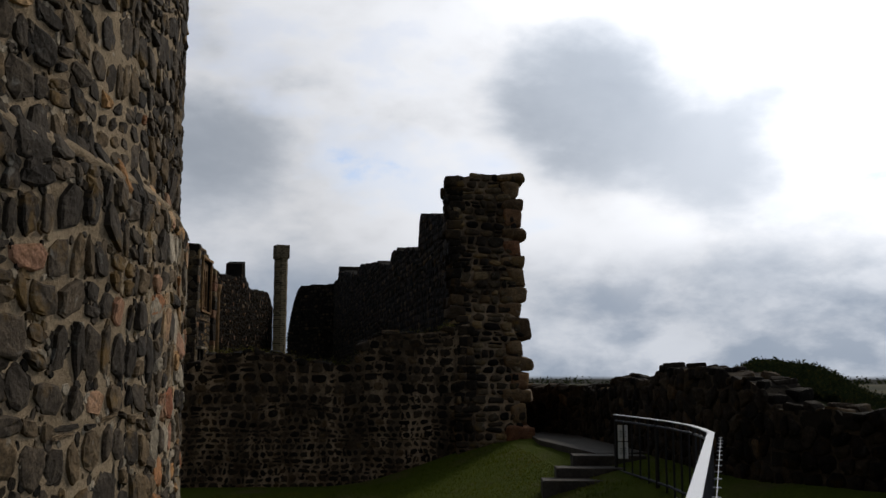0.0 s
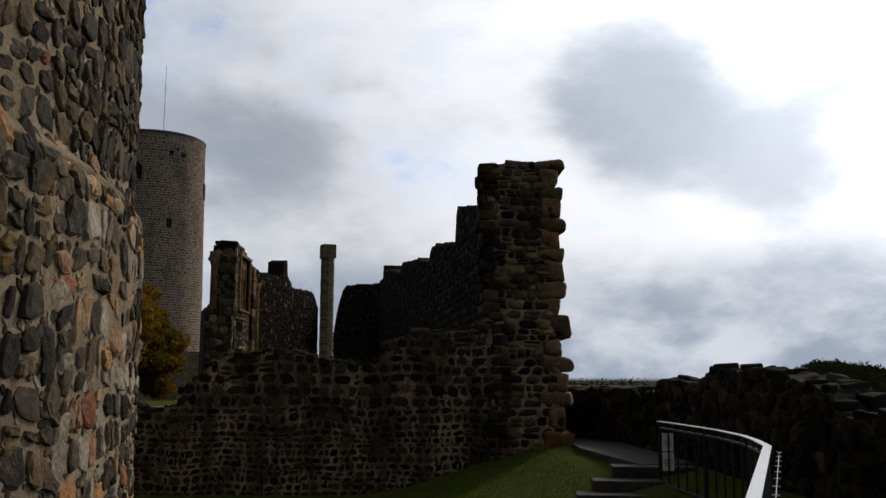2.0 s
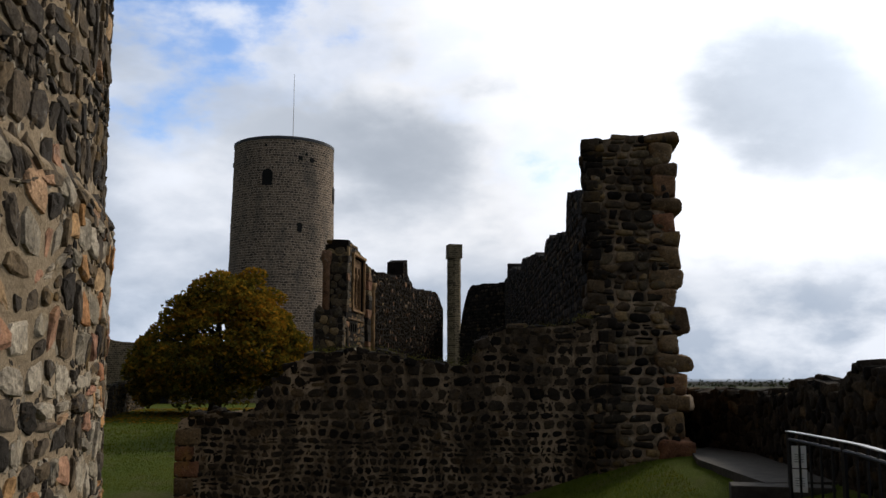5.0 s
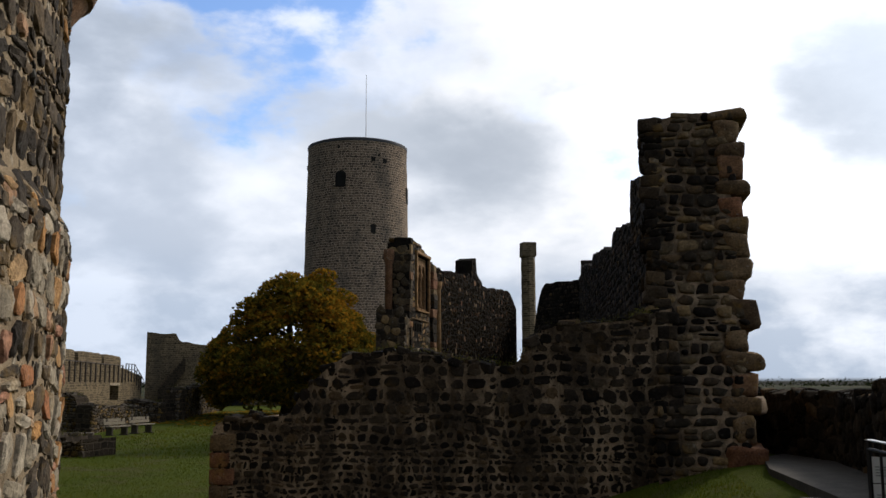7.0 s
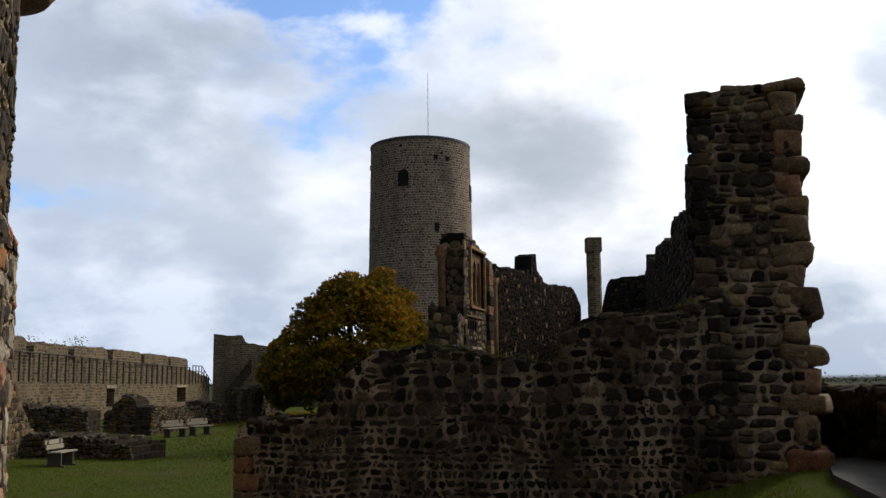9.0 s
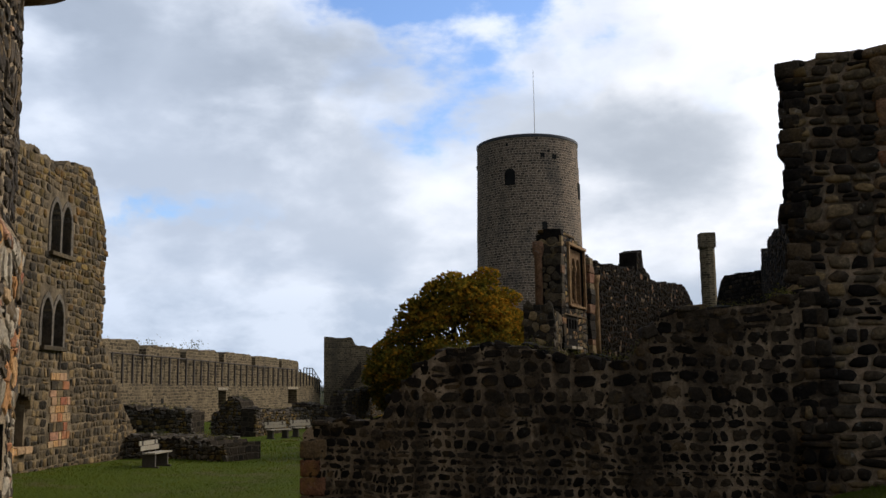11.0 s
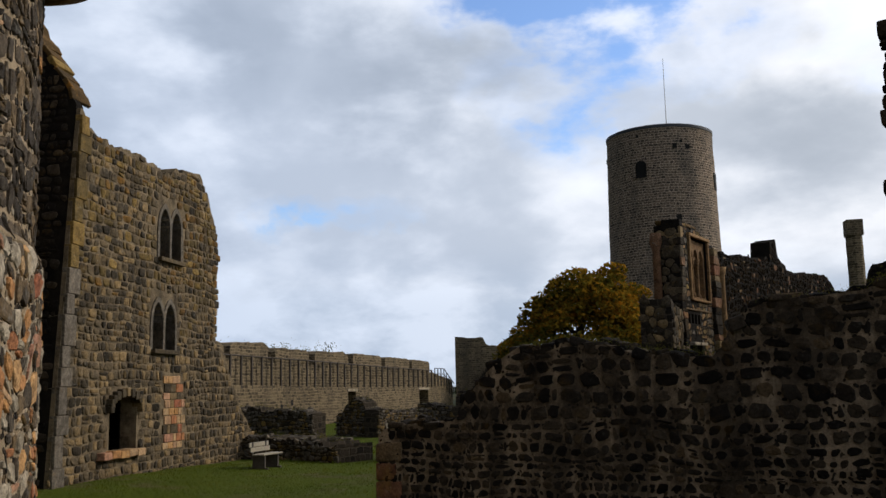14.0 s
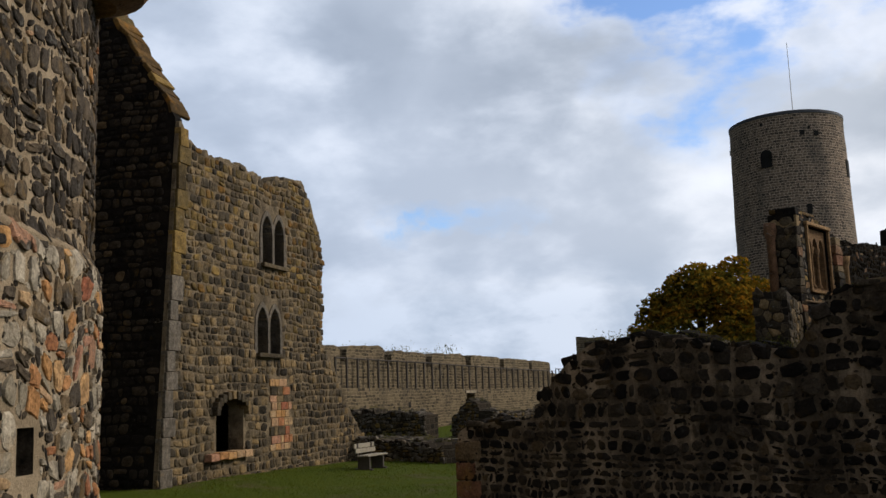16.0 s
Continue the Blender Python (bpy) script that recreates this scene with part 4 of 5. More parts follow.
HOUSE_TAB = [(-0.15, -0.4), (0.71, 9.2), (0.85, 9.22), (1.1, 8.9), (1.55, 8.68), (3.27, 8.70), (5.2, 8.68), (5.78, 8.5), (6.15, 8.6), (6.4, 8.85), (7.0, 8.9), (8.3, 9.08), (8.6, 8.95), (9.1, 8.44), (9.5, 7.9), (9.85, 7.3), (9.9, 3.3), (10.9, 2.95), (11.3, 2.3), (12.2, 1.35), (13.0, 0.6), (13.5, 0.2)]
house_ragged = ragged(HOUSE_TAB, 0.20, 12.0, 0.32)


def house_top(s):
    return interp(s, HOUSE_TAB) if s < 1.2 else house_ragged(s)


def lancet(s, s0, w, z0, z1):
    """Bottom and top of a pointed opening at s, or None."""
    if not s0 < s < s0 + w:
        return None
    k = abs(2 * (s - s0) / w - 1)
    return z0, z1 - (w * 0.9) * (1 - math.sqrt(max(0.0, 1 - k ** 1.6)))


HOUSE_WINDOWS = [(5.44, 0.68, 5.86, 7.42), (6.26, 0.68, 5.86, 7.42), (5.08, 0.70, 3.02, 4.46), (5.92, 0.70, 3.02, 4.46)]


def house_spans(s):
    holes = [h for h in (lancet(s, *w) for w in HOUSE_WINDOWS) if h]
    if 2.68 < s < 4.24:
        k = abs((s - 3.46) / 0.78)
        holes.append((0.15, 1.38 + 0.27 * math.sqrt(max(0.0, 1 - k * k))))
    holes.sort()
    out, z = [], -1.6
    for a, b in holes:
        out.append((z, a))
        z = b
    return out + [(z, max(z + 0.05, house_top(s)))]


def house_inside(s, z):
    if z > house_top(s) - 0.03 or s < -0.15:
        return False
    for a, b, c, d in HOUSE_WINDOWS:
        if a - 0.16 < s < a + b + 0.16 and c - 0.05 < z < d + 0.2:
            return False
    if 2.58 < s < 4.34 and -0.05 < z < 1.75:
        return False
    if 5.86 < s < 7.44 and 0.02 < z < 2.2:
        return False
    return not (2.3 < s < 4.6 and -0.1 < z < 0.2)


def house():
    root = tagged(new("house_ruin"), "tall roofless basalt house ruin with paired lancet windows", "house")
    marks = [m for a, b, *_ in HOUSE_WINDOWS for m in (a, a + b)] + [2.68, 4.24]
    column_wall("facade_wall", CO, CD, 0.5, -0.15, 13.5, house_spans, M_house_mortar, root, 0.08, marks=marks)
    surf = line_surf(CO, CD)
    cells = coursed_cells(-0.2, 13.7, -0.9, 9.6, 0.31, 0.215, 51, 0.10, 0.35, (0.36, 0.68))

    def choose(s, z, rng):
        stain = smooth(2.8, 6.5, z + 0.8 * noise.noise(Vector((s * 0.7, z * 0.7, 8)))) * (0.35 + 0.35 * smooth(5, 9, s))
        if rng.random() < stain:
            return M_lichen_stone if rng.random() < 0.22 else M_ochre_stone
        return M_house_stone
    lay_stones(root, cells, surf, house_inside, 0.008, 0.026, M_house_stone, 52, soft=False, near=lambda s, z: s < 9, count=300, choose=choose)
    # gable, leaning back a little; its shade is put into dark mortar and stones
    gable_top = lambda s: 9.25 + 1.5 * (7.2 - s)
    column_wall("gable_wall", (-18.4, 24.58), (0.985, 0.174), 1.2, 0, 7.15, lambda s: [(-1.4, gable_top(s))], M_shade_mortar, root, 0.25, 0.089, -0.4)
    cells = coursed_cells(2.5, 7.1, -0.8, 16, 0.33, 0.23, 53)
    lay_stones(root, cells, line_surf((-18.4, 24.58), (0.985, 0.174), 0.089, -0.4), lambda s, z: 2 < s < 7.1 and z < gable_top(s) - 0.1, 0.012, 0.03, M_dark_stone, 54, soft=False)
    # lichen-covered coping up the gable
    g0, g1 = Vector((-18.4, 24.58, 0)), Vector((0.985, 0.174, 0)).normalized()
    gb = Vector((-g1.y, g1.x, 0))
    s, rng = 2.5, random.Random(9)
    while s < 6.95:
        z = gable_top(s + 0.15)
        bm = bmesh.new()
        c = g0 + g1 * (s + 0.15) + gb * (0.089 * (z + 0.4) + 0.45) + Vector((0, 0, z + 0.02))
        block(bm, *c, rng.uniform(0.30, 0.46), 0.95, rng.uniform(0.09, 0.16), 10.0 + rng.uniform(-5, 5), 0.04, 0.06, 56.3 + rng.uniform(-10, 10))
        part("coping_stone", bm, M_lichen_stone if rng.random() < 0.75 else M_ochre_stone, root)
        s += rng.uniform(0.17, 0.25)
    # quoins up the near corner
    o, d = Vector((*CO, 0)), Vector((*CD, 0)).normalized()
    z, i = -0.6, 0
    rng = random.Random(8)
    while z < 8.8:
        h = rng.uniform(0.45, 0.8)
        w = (0.55, 0.38)[i % 2]
        s0 = -0.17 + (z + h / 2 + 0.4) * 0.0895
        bm = bmesh.new()
        block(bm, *(o + d * (s0 + w / 2) + Vector((0.03 - 0.25, 0, z + h / 2))), w, 0.6, h * 0.98, 100.0, 0.025, 0.015)
        part("quoin", bm, M_dressed if z < 4.5 else M_ochre_stone, root)
        z += h
        i += 1
    # broken stones along the torn far edge
    z = 3.2
    while z < 7.2:
        h = rng.uniform(0.18, 0.32)
        w = rng.uniform(0.3, 0.6)
        bm = bmesh.new()
        block(bm, *(o + d * (9.86 - max(0, z - 6.6) * 0.25 + rng.uniform(-0.10, 0.06)) + Vector((-0.24, 0, z + h / 2))), w, 0.5, h * 0.95, 100.0, 0.05, 0.04)
        part("edge_stone", bm, M_lichen_stone if rng.random() < 0.25 else M_house_stone, root, smooth=True)
        z += h
    # squared sandstone blocks that fill a former doorway
    z, i = 0.0, 0
    while z < 2.15:
        h = rng.uniform(0.19, 0.28)
        q = 5.85 + (0.0, 0.14)[i % 2] * rng.uniform(0.3, 1.4)
        end = 7.42 - (0.16, 0.0)[i % 2] * rng.uniform(0.3, 1.4) - 0.2 * smooth(1.0, 2.0, z)
        while q < end - 0.12:
            w = min(rng.uniform(0.22, 0.62), end - q)
            bm = bmesh.new()
            block(bm, *(o + d * (q + w / 2) + Vector((-0.12, 0, z + h / 2))), w - 0.025, 0.32, h - 0.022, 100.0, 0.018, 0.012)
            part("fill_block", bm, M_warm_stone if rng.random() < 0.86 else M_house_stone, root)
            q += w
        z += h
        i += 1
    # dressed surrounds of the paired lancets
    out = Vector((d.y, -d.x, 0)) * 0.035
    for pair in (HOUSE_WINDOWS[:2], HOUSE_WINDOWS[2:]):
        (a0, w0, z0, z1), (a1, w1, _, _) = pair

        def surround(s):
            tops = [t[1] for t in (lancet(s, a - 0.15, w0 + 0.30, z0, z1 + 0.17) for a in (a0, a1)) if t]
            crown = max(tops) if tops else z1 - 0.5
            hole = [t for t in (lancet(s, a, w0, z0, z1) for a in (a0, a1)) if t]
            if hole:
                return [(z0 - 0.14, z0), (hole[0][1], max(crown, hole[0][1] + 0.08))]
            return [(z0 - 0.14, max(crown, z0 + 0.6))]
        column_wall("window_surround", (CO[0] + out.x, CO[1] + out.y), CD, 0.34, a0 - 0.15, a1 + w1 + 0.15, surround, M_dressed, root, 0.035, marks=(a0, a0 + w0, a1, a1 + w1))
    for s, z, w in ((6.18, 5.80, 1.7), (5.84, 2.96, 1.7)):
        bm = bmesh.new()
        block(bm, *(o + d * s + Vector((0.02, 0, z))), w, 0.3, 0.13, 100.0, 0.02, 0.01)
        part("window_sill", bm, M_house_stone, root)
    for k in range(5):
        bm = bmesh.new()
        block(bm, *(o + d * (2.3 + 0.48 * k) + Vector((0.02, 0, 0.06 + 0.02 * (k % 2)))), 0.46, 0.4, 0.2, 100.0, 0.03, 0.02)
        part("door_sill", bm, M_warm_stone, root)
    n = 11
    for k in range(n):
        a = math.pi * k / (n - 1)
        bm = bmesh.new()
        p = o + d * (3.46 + 0.90 * math.cos(a)) + Vector((0.02, 0, 1.32 + 0.43 * math.sin(a)))
        block(bm, *p, 0.2, 0.3, 0.24, 100.0, 0.03, 0.02)
        part("arch_stone", bm, M_house_stone, root)
    # unseen slab and walls added behind the facade to keep its openings dark
    column_wall("vault", (-11.74, 25.92), (-0.174, 0.985), 5.0, 1.4, 9.6, lambda s: [(7.75 - 0.9 * max(0, s - 7.5), 8.05 - 0.9 * max(0, s - 7.5))], M_room_shade, root, 1.0)
    column_wall("end_wall", (-13.95, 35.0), (-0.985, -0.174), 0.5, -0.6, 3.0, lambda s: [(-1.2, 6.4)], M_room_shade, root, 0.5)
    column_wall("inner_wall", (-15.2, 25.9), (-0.174, 0.985), 0.6, 1.4, 9.7, lambda s: [(-1.2, 7.8 - 0.9 * max(0, s - 7.5))], M_room_shade, root, 1.0)
    # back and far walls close the shell
    column_wall("back_wall", (-18.8, 39.2), (0.174, -0.985), 1.0, 0, 14.0, lambda s: [(-1.4, 5.4 + 0.5 * math.sin(s))], M_ruin, root, 0.5)
    column_wall("cross_wall", (-14.0, 35.0), (-0.985, -0.174), 0.9, 0, 5.0, lambda s: [(-1.4, 5.2)], M_ruin, root, 0.5)


house()


# ---- ring wall with battlements and hoarding posts ----
RO, RD = (-23.15, 40.0), (-0.0205, 0.9998)


def ring_wall():
    root = tagged(new("ring_wall"), "pale crenellated ring wall with a timber wall walk", "wall")
    base = [(0, 4.4), (13, 4.5), (18, 4.6), (19, 4.35), (24, 4.35), (30, 4.37), (36, 4.3), (43, 4.2), (48, 4.1), (54, 3.4)]
    gaps = [(12.9, 13.6), (18.0, 18.9), (23.6, 24.5), (30.0, 30.9), (36.5, 37.3), (42.9, 43.6), (48.2, 55)]

    def top(s):
        z = interp(s, base) + 0.10 * noise.noise(Vector((s * 1.7, 0, 3))) + 0.07 * noise.noise(Vector((s * 5.3, 0, 9)))
        z -= 0.22 * max(0.0, 1 - min(abs(s - m) for g in gaps for m in g) / 0.35)
        return z - 0.85 if any(a < s < b for a, b in gaps) else z
    marks = [m for g in gaps for m in g]

    def spans(s):
        hole = [(0.35, 1.6)] if 29.3 < s < 30.7 else ([(0.35, 1.6)] if 44.5 < s < 46.9 else [])
        return [(-1.6, hole[0][0]), (hole[0][1], top(s))] if hole else [(-1.6, top(s))]
    column_wall("wall", RO, RD, 1.6, 0, 55, spans, M_ring, root, 0.25, marks=marks + [29.3, 30.7, 44.5, 46.9])
    column_wall("wall_walk", (RO[0] + 0.30, RO[1]), RD, 0.34, 0, 48.5, lambda s: [(-1.6, interp(s, [(0, 2.2), (13, 2.13), (30, 1.9), (48, 1.85)]))] if not (29.3 < s < 30.7 or 44.5 < s < 46.9)
                else [(-1.6, 0.35), (1.6, interp(s, [(0, 2.2), (13, 2.13), (30, 1.9), (48, 1.85)]))], M_ring, root, 0.5, marks=[29.3, 30.7, 44.5, 46.9])
    # near-black sheet behind the two openings stands in for their shade
    column_wall("opening_back", (RO[0] - 0.9, RO[1]), RD, 0.1, 28.5, 47.5, lambda s: [(0.2, 1.9)], M_shade_fill, root, 1.0)
    o, d = Vector((*RO, 0)), Vector((*RD, 0)).normalized()
    turn = math.degrees(math.atan2(d.y, d.x))
    for s, w in ((30.0, 1.9), (45.7, 2.8)):
        bm = bmesh.new()
        block(bm, *(o + d * s + Vector((0.22, 0, 1.70))), w, 0.30, 0.20, turn, 0.02, 0.02)
        part("lintel", bm, M_pale_stone, root)
    # holes are shallow near-black blocks: painted shade, not cut into the wall
    for s, z in ((19.2, 0.75), (20.6, 1.0), (20.9, 0.6)):
        bm = bmesh.new()
        block(bm, *(o + d * s + Vector((0.28, 0, z))), 0.28, 0.08, 0.34, turn, 0.0)
        part("putlog_hole", bm, M_shade_fill, root)
    stair = tagged(new("stair_railing"), "thin dark iron railing beside the wall walk stairs", "railing")
    ends = [o + d * 48.8 + Vector((0.3, 0, 2.5)), o + d * 51.5 + Vector((0.3, 0, 2.5)), o + d * 54.6 + Vector((0.3, 0, 1.1))]
    for lift in (0.5, 1.0):
        bm = bmesh.new()
        tube(bm, [p + Vector((0, 0, lift)) for p in ends], [0.04] * 3, 5)
        part("rail", bm, M_iron, stair)
    for a, b, steps_n in ((ends[0], ends[1], 3), (ends[1], ends[2], 4)):
        for k in range(steps_n):
            p = a.lerp(b, k / steps_n)
            bm = bmesh.new()
            block(bm, p.x, p.y, p.z + 0.2, 0.07, 0.07, 1.6, turn)
            part("post", bm, M_iron, stair)
    fence = tagged(new("timber_railing"), "row of dark timber posts along the wall walk", "railing")
    s = 12.0
    i = 0
    while s < 48.3:
        zb = interp(s, [(0, 2.2), (13, 2.13), (30, 1.9), (48, 1.85)])
        zt = interp(s, [(12, 3.85), (24, 3.7), (36, 3.5), (48, 3.35)])
        bm = bmesh.new()
        block(bm, *(o + d * s + Vector((0.25, 0, (zb + zt) / 2 - 0.1))), 0.11, 0.11, zt - zb + 0.2, turn, 0.01)
        part("post", bm, M_hoard, fence)
        s += 1.2
        i += 1
    for dz in (0.0,):
        bm = bmesh.new()
        pts = [o + d * s + Vector((0.25, 0, interp(s, [(12, 3.85), (24, 3.7), (36, 3.5), (48, 3.35)]) + dz - 0.05)) for s in np.arange(12, 49, 1.0)]
        tube(bm, pts, [0.045] * len(pts), 4)
        part("rail", bm, M_hoard, fence)


ring_wall()


def gate_tower():
    root = tagged(new("gate_tower"), "square broken gate tower beside the yard", "tower")
    top = ragged([(0, 6.6), (2.7, 6.5), (2.9, 6.0), (3.2, 5.75), (5, 5.5), (14, 5.0), (26, 4.5)], 0.12, 14.0, 0.6)
    column_wall("wall", (-24.0, 95.2), (0.96, 0.28), 3.5, 0, 26, lambda s: [(-1.6, top(s))] if not 6.5 < s < 9.5 else [(2.6, top(s))], M_ring, root, 0.3, marks=[6.5, 9.5])
    go, gd = Vector((-24.0, 95.2, 0)), Vector((0.96, 0.28, 0)).normalized()
    gout = Vector((gd.y, -gd.x, 0))
    for k in range(14):
        bm = bmesh.new()
        block(bm, *(go + gd * (1.3 + 0.17 * k) + gout * 0.4 + Vector((0, 0, 0.55 + 0.225 * k))), 0.24, 0.9, 1.3, 16.3)
        part("stair_step", bm, M_ruin, root)
    # near-black slab in the gateway stands in for its shade
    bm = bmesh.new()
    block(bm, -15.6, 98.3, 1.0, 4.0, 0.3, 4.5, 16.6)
    part("gateway_shadow", bm, M_shade_fill, root)


gate_tower()


# ---- tree in the yard ----
def tree(cx, cy, z0):
    root = tagged(new("autumn_tree"), "broad round deciduous tree with golden autumn leaves", "tree")
    root.location = (cx, cy, z0)
    rng = random.Random(5)
    bm = bmesh.new()
    tube(bm, [(0, 0, -0.2), (0.05, 0, 0.6), (0, 0.1, 1.6), (0.1, 0, 2.6), (0.1, 0.1, 5.0), (0, 0, 7.0)], [0.55, 0.42, 0.36, 0.33, 0.2, 0.05], 10)
    part("trunk", bm, M_bark, root, smooth=True)
    for k in range(11):
        a = k * 2.4
        z = 1.8 + 0.33 * k
        ln = 4.2 - 0.22 * k
        bm = bmesh.new()
        pts = [Vector((0, 0, z)), Vector((math.cos(a) * ln * 0.4, math.sin(a) * ln * 0.4, z + 0.5)), Vector((math.cos(a) * ln, math.sin(a) * ln, z + 1.2 + 0.15 * k))]
        tube(bm, pts, [0.17, 0.11, 0.03], 6)
        part("limb", bm, M_bark, root, smooth=True)
    # crown: rounded boughs of leaves on an uneven dome; autumn gold outside and above, olive below, which also paints
    # in light and shade
    leaves = {M_leaf: ([], []), M_leaf_olive_shade: ([], [])}

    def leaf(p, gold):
        verts, faces = leaves[M_leaf if gold else M_leaf_olive_shade]
        s = rng.uniform(0.11, 0.19)
        q = Euler((rng.uniform(-1.0, 1.0), rng.uniform(-1.0, 1.0), rng.uniform(0, 6.3)))
        i = len(verts)
        for (x, y) in ((-1, 0), (0, -0.6), (1, 0), (0, 0.6)):
            w = Vector((x * s, y * s, 0.25 * s * abs(x)))
            w.rotate(q)
            verts.append(p + w)
        faces.append((i, i + 1, i + 2, i + 3))
    for _ in range(330):
        a, t = rng.uniform(0, math.tau), rng.uniform(-0.34, 0.97)
        rr = (1 - max(t, 0) ** 1.45) ** 0.66 if t > 0 else 1.0 + 0.5 * t
        k = 0.93 + 0.15 * noise.noise(Vector((math.cos(a) * 2.1, math.sin(a) * 2.1, t * 2.4)))
        k *= 0.66 + 0.34 * rng.random() ** 0.35
        c = Vector((math.cos(a) * rr * 5.25 * k + 1.1 * max(t, 0), math.sin(a) * rr * 5.25 * k, 2.7 + t * 6.05 * (k if t > 0 else 0.9)))
        out = Vector((math.cos(a) * rr, math.sin(a) * rr, 0.45 + max(t, 0))).normalized()
        size = rng.uniform(0.65, 1.15)
        for _ in range(210):
            v = Vector((rng.gauss(0, 1), rng.gauss(0, 1), rng.gauss(0, 1))).normalized()
            face = v.dot(out)
            if face < -0.25:
                continue
            v = Vector((v.x, v.y, v.z * 0.62)) * size * rng.uniform(0.72, 1.06)
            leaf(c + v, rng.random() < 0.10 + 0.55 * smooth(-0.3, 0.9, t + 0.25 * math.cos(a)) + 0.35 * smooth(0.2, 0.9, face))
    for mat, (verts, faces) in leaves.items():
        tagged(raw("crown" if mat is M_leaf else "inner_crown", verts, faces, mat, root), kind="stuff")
    return root


tree(-6.7, 69.5, -0.45)
bpy.data.objects["autumn_tree"].scale = (1.13, 1.13, 1.13)


def leaf_bush(name, label, places, size, leaf, mat, seed, category, kind="", spread=1.0):
    rng = random.Random(seed)
    verts, faces = [], []
    for p in places:
        for _ in range(leaf):
            c = Vector(p) + Vector((rng.gauss(0, 1), rng.gauss(0, 1), abs(rng.gauss(0, 0.8)))) * size
            s = size * rng.uniform(0.12, 0.3) * spread
            q = Euler((rng.uniform(-1.2, 1.2), rng.uniform(-1.2, 1.2), rng.uniform(0, 6.3)))
            i = len(verts)
            for (x, y) in ((-1, 0), (0, -0.5), (1, 0), (0, 0.5)):
                w = Vector((x * s, y * s, 0))
                w.rotate(q)
                verts.append(c + w)
            faces.append((i, i + 1, i + 2, i + 3))
    ob = raw(name, verts, faces, mat)
    tagged(ob, label, category, kind=kind)
    return ob


# far woods on the hill and hedges in the valley
def far_woods():
    rng = random.Random(21)
    spots = []
    for _ in range(3200):
        az = radians(rng.gauss(36.8, 2.6) if rng.random() < 0.85 else rng.uniform(45, 64))
        dist = rng.uniform(1000, 1450)
        x, y = dist * math.sin(az), dist * math.cos(az)
        spots.append((x, y, ground_z(x, y) + 2))
    for _ in range(500):
        az = radians(rng.uniform(18, 62))
        dist = rng.uniform(500, 900)
        if noise.noise(Vector((az * 20, dist * 0.006, 0))) < 0.05:
            continue
        x, y = dist * math.sin(az), dist * math.cos(az)
        spots.append((x, y, ground_z(x, y) + 1))
    leaf_bush("woods", "dark wooded hill with touches of autumn yellow", spots, 5.0, 24, M_wood_far, 22, "woods", "stuff", 2.0)
    ridge = []
    for _ in range(700):
        az = radians(rng.uniform(-40, 70))
        dist = rng.uniform(3300, 3900)
        x, y = dist * math.sin(az), dist * math.cos(az)
        ridge.append((x, y, ground_z(x, y) + 2))
    leaf_bush("distant_woods", "far blue-green wooded ridge on the horizon", ridge, 12.0, 10, M_wood_far, 23, "woods", "stuff", 2.0)


far_woods()

# treetops behind the ring wall
rng = random.Random(31)
for k, (x, y, z) in enumerate(((-36.0, 78.0, 4.2), (-35.0, 86.0, 4.5))):
    spots = [(x + rng.uniform(-2.5, 2.5), y + rng.uniform(-2.5, 2.5), z + rng.uniform(-1.5, 0.9)) for _ in range(26)]
    top = leaf_bush("treetop", "sparse treetop showing over the ring wall", spots, 0.5, 90, M_weed, 40 + k, "tree", spread=0.8)
    bm = bmesh.new()
    tube(bm, [(x, y, ground_z(x, y) - 0.5), (x, y, z)], [0.3, 0.1], 8)
    part("trunk", bm, M_bark, top)


# ---- parapet and walkway on the right ----
PAR = [(8.9, 28.5), (10.05, 19.9), (9.45, 17.2), (8.9, 14.6), (8.55, 12.4), (8.4, 10.2), (8.9, 8.2), (9.5, 5.5), (8.8, 1.5), (6.0, -4.0), (2.0, -8.0)]


def parapet():
    root = tagged(new("parapet_wall"), "low broken battlement wall of dark rubble", "wall")
    tabs = [[(0, 1.50), (8.3, 1.50), (8.5, 1.50)], [(0, 1.49), (2.4, 1.46), (2.6, 1.5)], [(0, 1.45), (0.15, 1.68), (2.2, 1.68), (2.55, 1.5)],
            [(0, 1.5), (0.12, 1.78), (0.6, 1.88), (1.9, 1.80), (2.08, 1.55)], [(0, 1.55), (0.2, 1.80), (0.9, 1.80), (1.7, 1.62), (1.95, 1.38), (2.2, 1.32)],
            [(0, 1.30), (0.9, 1.26), (1.9, 1.24)], [(0, 1.24), (2.7, 1.22)], [(0, 1.3), (4.1, 1.3)], [(0, 1.3), (6.1, 1.3)], [(0, 1.3), (6, 1.3)]]
    for k, (a, b) in enumerate(zip(PAR, PAR[1:])):
        d = Vector((b[0] - a[0], b[1] - a[1], 0))
        ln = d.length
        tab = tabs[k]
        top = ragged(tab, 0.10, 60.0 + k, 0.35)
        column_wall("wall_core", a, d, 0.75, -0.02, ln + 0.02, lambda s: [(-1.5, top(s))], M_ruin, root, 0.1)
        if k < 7:
            cells = rubble_cells(0, ln, -0.2, 2.1, 0.32, 0.22, 61 + k, 0.1, 0.25, 0.36)
            lay_stones(root, cells, line_surf(a, d), lambda s, z: -0.02 < s < ln and z < top(s), 0.018, 0.035, M_dark_stone, 71 + k)
            cap_stones(root, a, d, top, 0.1, ln - 0.1, 0.7, M_dark_stone, 80 + k, 0.22)


parapet()


